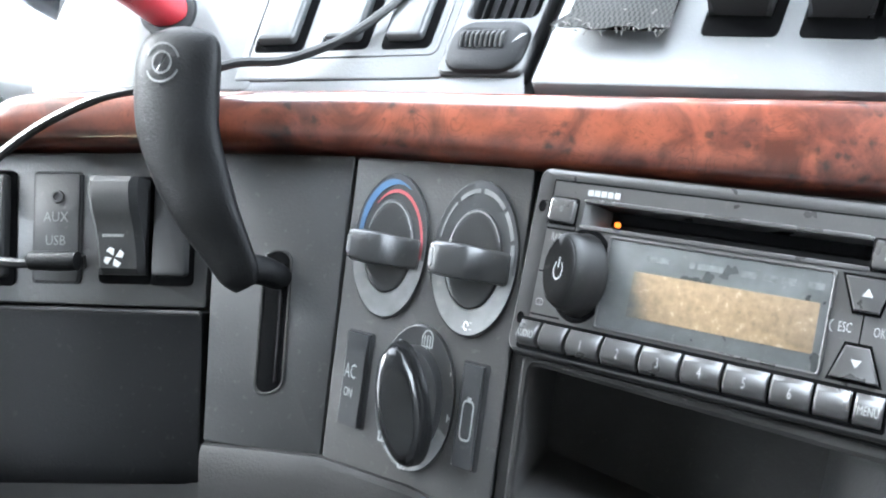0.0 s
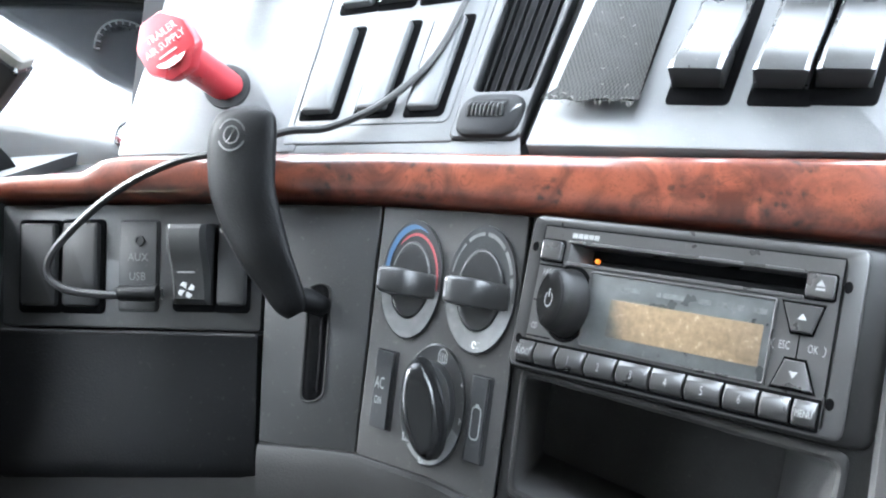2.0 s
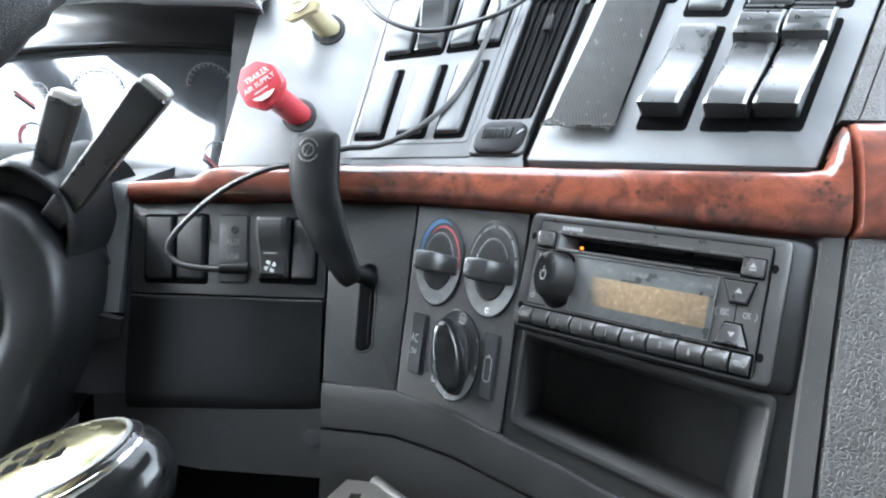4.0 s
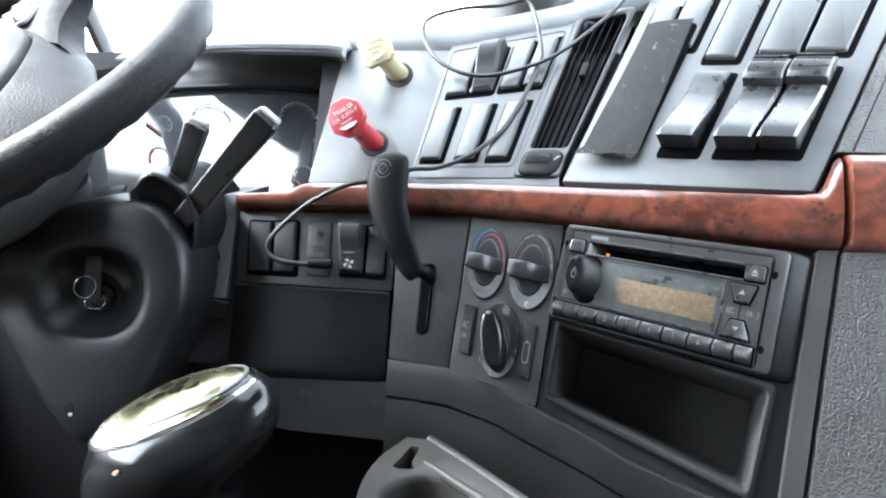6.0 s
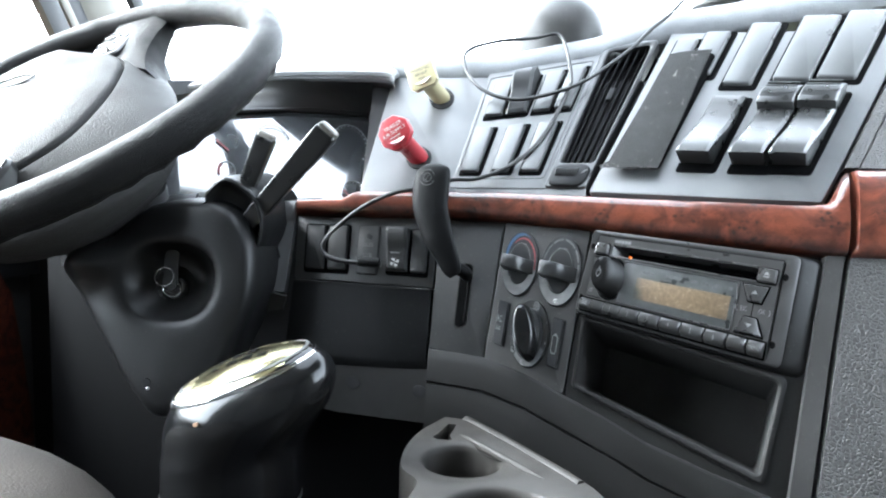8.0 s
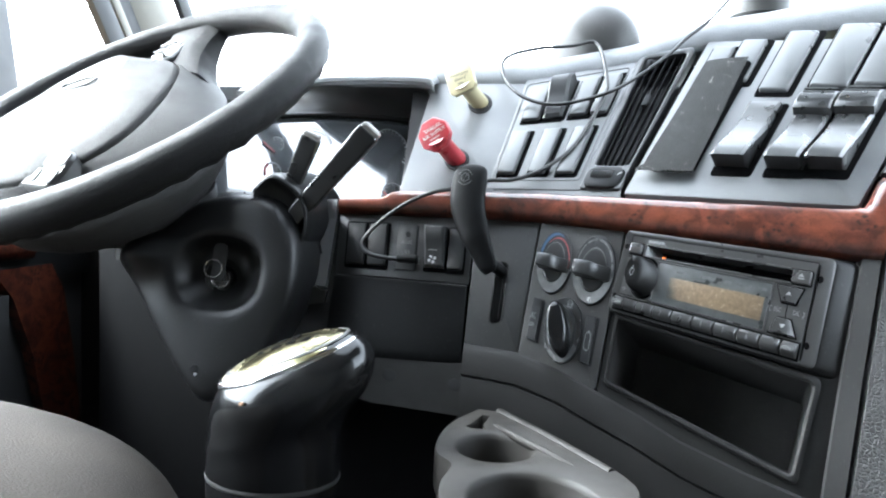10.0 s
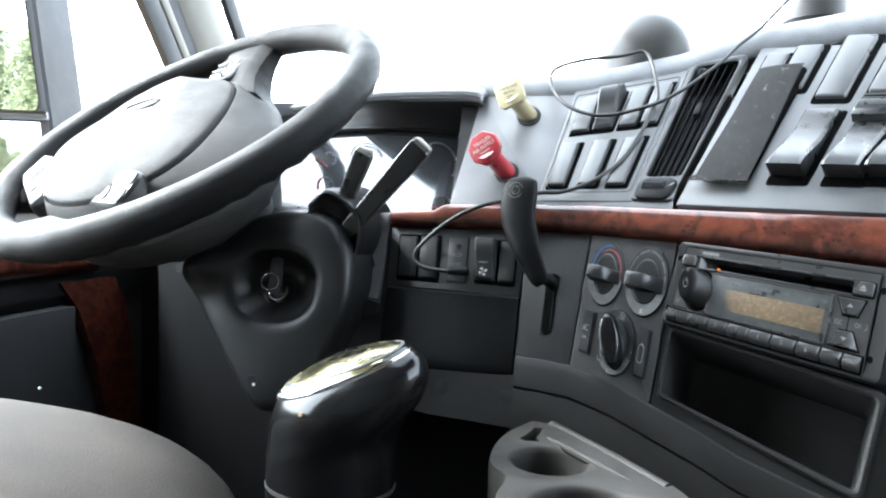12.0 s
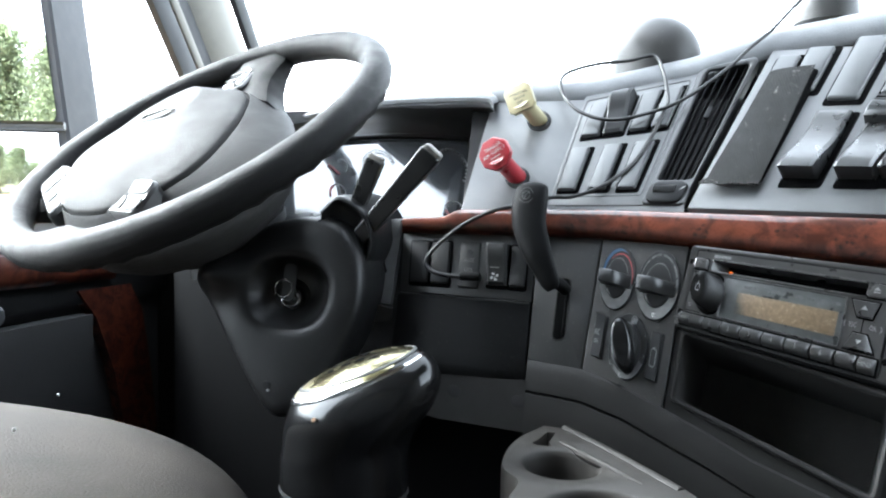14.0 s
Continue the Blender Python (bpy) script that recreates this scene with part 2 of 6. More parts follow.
# Base darkened for shade under the steering wheel; also used on vent parts.
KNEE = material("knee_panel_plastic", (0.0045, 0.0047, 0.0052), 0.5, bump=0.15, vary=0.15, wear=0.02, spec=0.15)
BRACKET = material("painted_bracket", (0.0068, 0.0066, 0.0063), 0.7, vary=0.15, spec=0.3)
LIGHTTRIM = material("light_pillar_trim", (0.135, 0.128, 0.115), 0.6, vary=0.08)
CABLE = material("cable_sheath", (0.009, 0.009, 0.0094), 0.42, vary=0.15, spec=0.3)
CARPET = material("dark_carpet", (0.04, 0.04, 0.044), 0.95, bump=0.8, bump_scale=500, vary=0.3)
DOORP = material("door_panel_vinyl", (0.048, 0.0484, 0.05), 0.6, bump=0.5, bump_scale=300)
HEADLINER = material("headliner", (0.15, 0.15, 0.146), 0.9, vary=0.08)
def grain(m, scale, depth):
    """Leather-like cells pressed into a skin."""
    nt = m.node_tree
    co = nt.nodes.new("ShaderNodeTexCoord")
    v = nt.nodes.new("ShaderNodeTexVoronoi")
    v.feature = "DISTANCE_TO_EDGE"
    v.inputs["Scale"].default_value = scale
    nt.links.new(co.outputs["Object"], v.inputs["Vector"])
    flat = nt.nodes.new("ShaderNodeMapRange")
    flat.inputs["From Max"].default_value = 0.16
    nt.links.new(v.outputs["Distance"], flat.inputs["Value"])
    bp = nt.nodes.new("ShaderNodeBump")
    bp.inputs["Strength"].default_value, bp.inputs["Distance"].default_value = depth, 0.001
    nt.links.new(flat.outputs[0], bp.inputs["Height"])
    nt.links.new(bp.outputs[0], nt.nodes["Principled BSDF"].inputs["Normal"])


grain(LEATHER, 260, 0.75)
grain(PAD, 430, 0.5)
grain(WHEEL, 520, 0.5)
WOOD = wood_material()
WEAVE = weave_material()
LED = glow_material("amber_led", (1.0, 0.2, 0.015), 0.035)
# Pale grey for dusty dials and scale print, and for painted glints on grips.
DUSTY_LIT = material("dusty_and_lit_grey", (0.095, 0.096, 0.096), 0.7, vary=0.35, scale=70, wear=0.06, spec=0.3)
DIMPRINT = material("dim_display_print", (0.058, 0.062, 0.061), 0.5, vary=0.4, scale=300)
GRASS = material("grass", (0.1, 0.096, 0.04), 0.9, vary=0.5, scale=0.6)
DIRT = material("red_dirt", (0.42, 0.24, 0.12), 0.9, vary=0.3, scale=0.8)
LEAVES = material("pine_foliage", (0.092, 0.107, 0.06), 0.8, vary=0.45, scale=0.9, random_tint=0.3)
def translucent(m):
    """Thin needles: part of the light that falls on one side leaves by the other."""
    nt = m.node_tree
    b, out = nt.nodes["Principled BSDF"], nt.nodes["Material Output"]
    tr = nt.nodes.new("ShaderNodeBsdfTranslucent")
    nt.links.new(b.inputs["Base Color"].links[0].from_socket, tr.inputs["Color"])
    mx = nt.nodes.new("ShaderNodeAddShader")
    nt.links.new(b.outputs[0], mx.inputs[0])
    nt.links.new(tr.outputs[0], mx.inputs[1])
    nt.links.new(mx.outputs[0], out.inputs["Surface"])


translucent(LEAVES)
BARK = material("pine_bark", (0.12, 0.085, 0.06), 0.9, vary=0.3, scale=6)
MIRROR = bpy.data.materials.new("mirror_glass")
MIRROR.use_nodes = True
for key, value in (("Base Color", (0.85, 0.87, 0.86, 1)), ("Metallic", 1.0), ("Roughness", 0.008)):
    MIRROR.node_tree.nodes["Principled BSDF"].inputs[key].default_value = value


# ---------------------------------------------------------------- building helpers
def thing(name, loc, label, category, group="", kind=""):
    ob = new(name)
    ob.empty_display_size = 0.02
    ob.location = loc
    return tagged(ob, label, category, group, kind)


def mesh_of(name, bm, mat, loc=(0, 0, 0), sharp=35):
    bmesh.ops.recalc_face_normals(bm, faces=bm.faces)
    bmesh.ops.translate(bm, vec=-Vector(loc), verts=bm.verts)
    me = bpy.data.meshes.new(name)
    bm.to_mesh(me)
    bm.free()
    me.polygons.foreach_set("use_smooth", [len(f.vertices) <= 4 for f in me.polygons])
    me.set_sharp_from_angle(angle=radians(sharp))
    me.materials.append(mat)
    return me


def part(name, bm, mat, parent, label="", sharp=35):
    root = parent
    while root.parent:
        root = root.parent
    ob = new(name, mesh_of(name, bm, mat, root.location, sharp))
    ob.parent = parent
    return tagged(ob, label)


def solo(name, bm, mat, loc, label, category, group="", kind="", sharp=35):
    ob = new(name, mesh_of(name, bm, mat, loc, sharp))
    ob.location = loc
    return tagged(ob, label, category, group, kind)


def loft(loops, bm=None, caps=True, ring=True):
    """A skin over loops of equally many points."""
    bm = bm or bmesh.new()
    rows = [[bm.verts.new(p) for p in loop] for loop in loops]
    n = len(rows[0])
    for a, b in zip(rows, rows[1:]):
        for i in range(n if ring else n - 1):
            j = (i + 1) % n
            bm.faces.new((a[i], a[j], b[j], b[i]))
    if caps:
        bm.faces.new(rows[0])
        bm.faces.new(rows[-1])
    return bm


def slab(rows, thick, bm=None):
    """A closed sheet over a grid of points, thickened by the vector thick."""
    bm = bm or bmesh.new()
    t = Vector(thick)
    f = [[bm.verts.new(Vector(p)) for p in r] for r in rows]
    k = [[bm.verts.new(Vector(p) + t) for p in r] for r in rows]
    m, n = len(rows), len(rows[0])
    for g in (f, k):
        for i in range(m - 1):
            for j in range(n - 1):
                bm.faces.new((g[i][j], g[i + 1][j], g[i + 1][j + 1], g[i][j + 1]))
    for i in range(m - 1):
        for j in (0, n - 1):
            bm.faces.new((f[i][j], f[i + 1][j], k[i + 1][j], k[i][j]))
    for j in range(n - 1):
        for i in (0, m - 1):
            bm.faces.new((f[i][j], f[i][j + 1], k[i][j + 1], k[i][j]))
    return bm


def box(a, b, bm=None):
    (x0, y0, z0), (x1, y1, z1) = a, b
    return loft([[(x0, y0, z), (x1, y0, z), (x1, y1, z), (x0, y1, z)] for z in (z0, z1)], bm)


def smooth_path(points, n):
    """Points along a Catmull-Rom curve through the given ones."""
    p = [Vector(q) for q in points]
    p = [2 * p[0] - p[1]] + p + [2 * p[-1] - p[-2]]
    out = []
    for i in range(1, len(p) - 2):
        for k in range(n):
            t = k / n
            a, b, c, d = p[i - 1], p[i], p[i + 1], p[i + 2]
            out.append(0.5 * (2 * b + (c - a) * t + (2 * a - 5 * b + 4 * c - d) * t * t + (3 * b - a - 3 * c + d) * t**3))
    return out + [p[-2]]


def tube(points, radius, sides=10, n=1, bm=None, flat=1.0):
    """A tube along a path; radius is a number or one per given point."""
    pts = smooth_path(points, n) if n > 1 else [Vector(q) for q in points]
    radii = [radius] * len(pts) if isinstance(radius, (int, float)) else [np.interp(i / (len(pts) - 1), np.linspace(0, 1, len(radius)), radius) for i in range(len(pts))]
    loops, side = [], None
    for i, p in enumerate(pts):
        d = (pts[min(i + 1, len(pts) - 1)] - pts[max(i - 1, 0)]).normalized()
        if side is None:
            side = d.orthogonal().normalized()
        side = (side - d * side.dot(d)).normalized()
        up = d.cross(side)
        loops.append([p + float(radii[i]) * (math.cos(a) * side + flat * math.sin(a) * up) for a in [2 * math.pi * k / sides for k in range(sides)]])
    return loft(loops, bm)


RAKE_S, RAKE_C = 0.4104, 0.9119
UPV, OUTV = Vector((0, RAKE_S, RAKE_C)), Vector((0, -RAKE_C, RAKE_S))


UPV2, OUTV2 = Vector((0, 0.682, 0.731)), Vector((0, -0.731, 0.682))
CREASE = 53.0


def lower_face(x, h, w=0.0):
    """A place on the raked lower dashboard face, in millimetres: along it, up it, and proud of it."""
    return Vector((x / 1000, 0, 0.70)) + UPV * (h / 1000) + OUTV * (w / 1000)


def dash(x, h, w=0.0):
    """The same for the whole dashboard: above the trim its face leans back and is spread to fit the camera's view."""
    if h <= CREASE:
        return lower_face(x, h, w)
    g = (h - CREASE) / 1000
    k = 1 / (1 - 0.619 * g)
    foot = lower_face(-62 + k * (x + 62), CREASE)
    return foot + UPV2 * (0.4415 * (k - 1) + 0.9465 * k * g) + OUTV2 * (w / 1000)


class Panel:
    """A panel of the dash: its corners (bottom left, bottom right, top right, top left) on the dash face, tapered to
    fit the camera's view, its nominal size in millimetres, and a lean of its fittings tuned to the same view."""

    def __init__(self, corners, width, height, lean=(0.0, 0.0), lift=0.0):
        src = [(0, 0), (width, 0), (width, height), (0, height)]
        rows = []
        for (x, y), (u, v) in zip(src, corners):
            rows.append([x, y, 1, 0, 0, 0, -u * x, -u * y])
            rows.append([0, 0, 0, x, y, 1, -v * x, -v * y])
        self.h = np.append(np.linalg.solve(np.array(rows, float), np.array(corners, float).ravel()), 1).reshape(3, 3)
        self.lean, self.lift, self.size = lean, lift, (width, height)

    def at(self, u, v, w=0.0):
        a, b, c = self.h @ (u, v, 1)
        return dash(a / c + self.lean[0] * w, b / c + self.lean[1] * w, w + self.lift)

    def plate(self, u0, v0, u1, v1, w0, w1, r=2.0, b=1.0, bm=None):
        """A rounded plate with a softened front edge."""
        loops = [rounded(u0, v0, u1, v1, r, i) for i in (0, 0, 0.3 * b, b)]
        heights = (w0, w1 - b, w1 - 0.3 * b, w1)
        return loft([[self.at(u, v, w) for u, v in loop] for loop, w in zip(loops, heights)], bm)

    def surround(self, outer, inner, w0, w1, r=3.0, b=1.0, bm=None, depth=None):
        """A ring-shaped plate; depth lets the inner edge run back behind the face."""
        o = [rounded(*outer, r, i) for i in (0, 0, b)]
        i_ = [rounded(*inner, max(r - 1, 1), -k) for k in (b, 0, 0)]
        hs = (w0, w1 - b, w1, w1, w1 - b, w0 if depth is None else -depth)
        return loft([[self.at(u, v, w) for u, v in loop] for loop, w in zip(o + i_, hs)], bm, caps=False)

    def rocker(self, u0, v0, u1, v1, w0, profile, b=1.5, n=10, under=0.0):
        """A key whose front follows profile, heights from bottom to top."""
        loops = []
        for k in range(n + 1):
            t = k / n
            w = np.interp(t, np.linspace(0, 1, len(profile)), profile)
            v = v0 + (v1 - v0) * t
            e = b * 0.8 if k in (0, n) else 0
            cut = under if k == 0 else 0
            loops.append([self.at(u + (0.6 * cut if i == 0 else -0.6 * cut if i == 5 else 0), v + (cut if i in (0, 5) else 0), ww - (e if i in (2, 3) else 0)) for i, (u, ww) in enumerate([(u0, w0), (u0, w - b), (u0 + b, w), (u1 - b, w), (u1, w - b), (u1, w0)])])
        return loft(loops)

    def disc(self, u, v, layers, n=40, bm=None, caps=True):
        """A turned piece standing on the panel: layers of (height, radius)."""
        return loft([[self.at(u + r * math.cos(a), v + r * math.sin(a), w) for a in np.linspace(0, 2 * math.pi, n, endpoint=False)] for w, r in layers], bm, caps)

    def arc(self, u, v, r0, r1, a0, a1, w, n=24, thick=0.3):
        """A printed arc, laid on as a thin raised band."""
        bm = bmesh.new()
        rows = [[self.at(u + r * math.cos(a), v + r * math.sin(a), w + thick) for r in (r0, r1)] for a in np.radians(np.linspace(a0, a1, n))]
        return slab(rows, self.at(u, v, w) - self.at(u, v, w + thick), bm)

    def taper_arc(self, u, v, stations, w, thick=0.25):
        """A printed band whose radii change along the way: (angle, inner, outer)."""
        an = np.linspace(stations[0][0], stations[-1][0], 30)
        ks = sorted(stations)
        r0 = np.interp(an, [k[0] for k in ks], [k[1] for k in ks])
        r1 = np.interp(an, [k[0] for k in ks], [k[2] for k in ks])
        rows = [[self.at(u + r * math.cos(radians(q)), v + r * math.sin(radians(q)), w + thick) for r in rr] for q, *rr in zip(an, r0, r1)]
        return slab(rows, self.at(u, v, w) - self.at(u, v, w + thick))

    def bar(self, u0, v0, u1, v1, w, thick=0.25):
        return slab([[self.at(u0, v0, w + thick), self.at(u1, v0, w + thick)], [self.at(u0, v1, w + thick), self.at(u1, v1, w + thick)]], self.at(u0, v0, w) - self.at(u0, v0, w + thick))

    def poly(self, pts, w0, w1, bm=None):
        return loft([[self.at(u, v, w) for u, v in pts] for w in (w0, w1)], bm)

    def words(self, text, u, v, size, w, spin=0.0, narrow=1.0):
        return lettering(text, size, lambda x, y: self.at(u + narrow * (x * math.cos(spin) - y * math.sin(spin)), v + x * math.sin(spin) + y * math.cos(spin), w))


def rounded(u0, v0, u1, v1, r, inset=0.0, n=4):
    """The outline of a rounded rectangle."""
    u0, u1, v0, v1 = u0 + inset, u1 - inset, v0 + inset, v1 - inset
    r = max(min(r - inset, (u1 - u0) / 2 - 0.01, (v1 - v0) / 2 - 0.01), 0.05)
    out = []
    for cu, cv, a0 in ((u1 - r, v1 - r, 0), (u0 + r, v1 - r, 90), (u0 + r, v0 + r, 180), (u1 - r, v0 + r, 270)):
        for k in range(n + 1):
            a = radians(a0 + 90 * k / n)
            out.append((cu + r * math.cos(a), cv + r * math.sin(a)))
    return out


def rounded_m(u0, v0, u1, v1, r, inset=0.0):
    """The same outline in metres."""
    return [(u / 1000, v / 1000) for u, v in rounded(u0 * 1000, v0 * 1000, u1 * 1000, v1 * 1000, r * 1000, inset * 1000)]


def lettering(text, size, place):
    """Flat letters in the built-in font, laid where place(x, y) says, centred."""
    cu = bpy.data.curves.new("letters", "FONT")
    cu.body, cu.size, cu.align_x, cu.align_y, cu.resolution_u = text, size, "CENTER", "CENTER", 2
    ob = bpy.data.objects.new("letters", cu)
    scene.collection.objects.link(ob)
    me = ob.evaluated_get(bpy.context.evaluated_depsgraph_get()).to_mesh()
    bm = bmesh.new()
    bm.from_mesh(me)
    ob.to_mesh_clear()
    bpy.data.objects.remove(ob)
    bpy.data.curves.remove(cu)
    for v in bm.verts:
        v.co = place(v.co.x, v.co.y)
    return bm

# ---------------------------------------------------------------- cab shell and outdoors
def prism(quad, x0, x1):
    """A wall piece: a polygon in y and z, between two x."""
    return loft([[(x, y, z) for y, z in quad] for x in (x0, x1)])


solo("floor", box((-0.95, -1.7, -0.06), (1.15, 0.45, 0.0)), CARPET, (0, 0, 0), "dark carpeted cab floor", "floor", kind="structure")
solo("ceiling", box((-1.02, -1.75, 1.75), (1.22, -0.4, 1.82)), HEADLINER, (0, 0, 1.75), "grey cloth cab headliner", "ceiling", kind="structure")
# Unseen boxes added under the roof to keep sky light off wheel and panels.
solo("unseen_shade_box", box((-1.02, -0.4, 1.70), (-0.56, 0.42, 1.82)), BODY, (-0.8, 0.1, 1.75), "unseen dark box above the driver, added to block light", "console", kind="structure")
solo("unseen_shade_box", box((0.36, -0.4, 1.70), (1.22, 0.42, 1.82)), BODY, (0.8, 0.1, 1.75), "unseen dark box above the passenger side, added to block light", "console", kind="structure")
solo("wall_rear", box((-1.02, -1.78, -0.06), (1.22, -1.7, 1.82)), HEADLINER, (0, -1.75, 0), "grey rear cab wall", "wall", kind="structure")
solo("wall_firewall", box((-1.02, 0.45, -0.06), (1.22, 0.52, 0.62)), BODY, (0, 0.5, 0), "dark firewall under the dashboard", "wall", kind="structure")
solo("wall_left", prism([(-1.7, 0.0), (1.25, 0.0), (1.25, 0.60), (-1.7, 0.60)], -1.02, -0.95), DOORP, (-1, 0, 0), "dark lower side wall of the cab", "wall", kind="structure")
solo("wall_left_rear", prism([(-1.7, 0.6), (-0.75, 0.6), (-0.75, 1.75), (-1.7, 1.75)], -1.02, -0.95), HEADLINER, (-1, -1.2, 0), "grey cab side behind the driver window", "wall", kind="structure")
# Unseen passenger side; its height and forward reach are set to cut light.
solo("wall_right", prism([(-1.7, 0.0), (1.25, 0.0), (1.25, 0.9), (-1.7, 0.9)], 1.15, 1.22), DOORP, (1.2, 0, 0), "dark lower passenger side of the cab", "wall", kind="structure")
solo("wall_right_rear", prism([(-1.7, 0.9), (-0.5, 0.9), (-0.5, 1.75), (-1.7, 1.75)], 1.15, 1.22), HEADLINER, (1.2, -1.2, 0), "grey cab side behind the passenger window", "wall", kind="structure")

RAKE_P = -0.79


def pillar_strip(name, y0, y1, x0, x1, mat, label, bulge=0.004):
    """A strip of the sloping front pillar, from sill to roof, gently rounded across."""
    def ring(z):
        s = RAKE_P * (z - 1.2) + 0.012
        face = [(x1 - bulge + bulge * math.sin(math.pi * f) ** 0.7, y0 + (y1 - y0) * f + s, z) for f in np.linspace(0, 1, 13)]
        return face + [(x0, y1 + s, z), (x0, y0 + s, z)]
    return solo(name, loft([ring(0.6), ring(1.2), ring(1.76)]), mat, (x0, y0, 1.2), label, "pillar", kind="structure")


pillar_strip("pillar_door_frame", 0.385, 0.445, -0.97, -0.95, PILLARDARK, "dark door window frame beside the pillar")
pillar_strip("pillar_seal", 0.462, 0.490, -0.97, -0.955, LIGHTTRIM, "light grey weather strip on the pillar")
pillar_strip("pillar_channel", 0.440, 0.562, -0.985, -0.972, PILLARDARK, "dark recessed channel on the pillar")
pillar_strip("pillar_trim", 0.556, 0.742, -0.985, -0.945, LIGHTTRIM, "light grey moulded windscreen pillar trim", 0.034)
pillar_strip("pillar_edge", 0.746, 0.80, -0.97, -0.952, PILLARDARK, "dark windscreen edge beside the pillar")

solo("ground", box((-400, -400, -1.5), (400, 400, -1.4)), GRASS, (0, 0, -1.4), "rough straw and green grass field", "ground", kind="structure")
solo("road", box((-7.5, -400, -1.4), (-3.2, 400, -1.385)), DIRT, (-11, 0, -1.39), "orange dirt track along the field", "road", kind="structure")


def pine(x, y, height, seed):
    """A pine: tapered trunk, limbs, and a ragged crown of many small needle clumps."""
    rng = random.Random(seed)
    tree = thing("pine_tree", (x, y, -1.4), "tall pine tree with a ragged green crown at the field edge", "tree", "trees behind the truck")
    base = Vector((x, y, -1.42))
    trunk = tube([base, base + Vector((0.1, 0, height * 0.5)), base + Vector((0, 0.1, height * 0.96))], [0.2, 0.14, 0.03], 7, 4)
    part("trunk", trunk, BARK, tree, "brown furrowed trunk")
    bm = bmesh.new()
    for k in range(260):
        f = rng.random() ** 0.8
        z = height * (0.22 + 0.76 * f)
        reach = (0.32 * height) * (1.05 - f) * rng.uniform(0.15, 1.0)
        a = rng.uniform(0, 2 * math.pi)
        c = base + Vector((reach * math.cos(a), reach * math.sin(a), z + rng.uniform(-0.3, 0.3)))
        for _ in range(84):
            p = c + Vector([rng.gauss(0, 0.43) for _ in range(3)])
            d = Vector([rng.gauss(0, 1) for _ in range(3)]).normalized() * rng.uniform(0.06, 0.13)
            e = d.orthogonal().normalized() * rng.uniform(0.03, 0.06)
            vs = [bm.verts.new(q) for q in (p - d, p + e, p + d, p - e)]
            bm.faces.new(vs)
    part("crown", bm, LEAVES, tree, "ragged green needle clumps", 180)
    for k in range(9):
        z = height * (0.25 + 0.07 * k)
        a = rng.uniform(0, 6.28)
        r = 0.22 * height * (1 - k / 12)
        bm = tube([base + Vector((0, 0, z)), base + Vector((r * math.cos(a), r * math.sin(a), z + 0.3))], [0.05, 0.015], 5, 2)
        part("limb", bm, BARK, tree)


for i in range(26):
    rng = random.Random(50 + i)
    pine(-34 + 1.55 * i + rng.uniform(-0.8, 0.8), -31 + rng.uniform(-6, 3), rng.uniform(6.4, 9.0), i)


# ---------------------------------------------------------------- dashboard
dashboard = thing("dashboard", (0, 0.1, 0.6), "grey plastic truck dashboard with burl wood trim", "dashboard", kind="structure")

# carcass behind the panels, left open where the storage bin sits
for x0, h0, x1, h1 in ((-345, -62, 620, 40), (-236, 40, 620, 195), (-345, -118, -150, -62), (-150, -190, -24, -62), (196, -330, 620, -62), (-24, -330, 196, -222)):
    part("carcass", slab([[dash(x0, h0, -9), dash(x1, h0, -9)], [dash(x0, h1, -9), dash(x1, h1, -9)]], OUTV * -0.03), MATTE, dashboard)

BRAKE = Panel([(-236, 50), (-134, 53), (-103.5, 191), (-213, 190)], 110, 140, (-0.45, 0.0))
CENTRE = Panel([(-133.5, 58.6), (-46.6, 60.9), (7.6, 212.6), (-100.2, 188.9)], 100, 140, (-0.3, 0.0))
RIGHT = Panel([(-1.8, 56.4), (219, 52.2), (324, 253), (85, 247)], 200, 160, (-0.35, 0.12))
SLOT = Panel([(-149.5, -108.5), (-97.5, -116.5), (-83.3, 22), (-148.2, 23)], 75, 130, (-0.4, 0.0))
CLIMATE = Panel([(-97, -116.5), (-23, -145), (1.8, 16), (-82.3, 21.5)], 105, 105, (-0.3, 0.0))
KEYPANEL = Panel([(-291.5, -46), (-149.8, -50), (-149.2, 23), (-297, 22)], 160, 75, (-0.2, 0.0))
RADIO_P = Panel([(-2.6, -54.5), (165.5, -91.3), (182, -27.8), (8.2, -4.2)], 178, 40, (-0.7, 0.1))
BIN = Panel([(-16, -137), (146.5, -211.5), (174.5, -117.5), (-5.8, -69)], 190, 75, (-0.3, 0.0))
VENT = Panel([(-46, 60), (-5, 60), (73, 240), (14, 228)], 46, 170, (-0.3, 0.0))

part("carcass", BIN.plate(192, -25, 240, 250, -42, -14, 1, 0.5), MATTE, dashboard)
part("carcass", VENT.plate(-8, -6, 62, 178, -46, -34, 1, 0.5), MATTE, dashboard)
part("panel_base", slab([[dash(x, h, -0.6) for x in (-138, -100, -60, -30, -4)] for h in (46, 53, 60, 66)], OUTV2 * -0.004), UPPER, dashboard, "grey skin below the switch panels")
part("brake_panel", BRAKE.plate(0.4, 0, 109.4, 139.5, -8, 0, 2.5, 1.2), UPPER, dashboard, "smooth grey panel for the air brake knobs")
part("centre_switch_panel", CENTRE.plate(-10, -2, 103.5, 147, -8, 0.6, 2, 1.0), UPPER, dashboard, "grey switch panel with recessed blank keys")
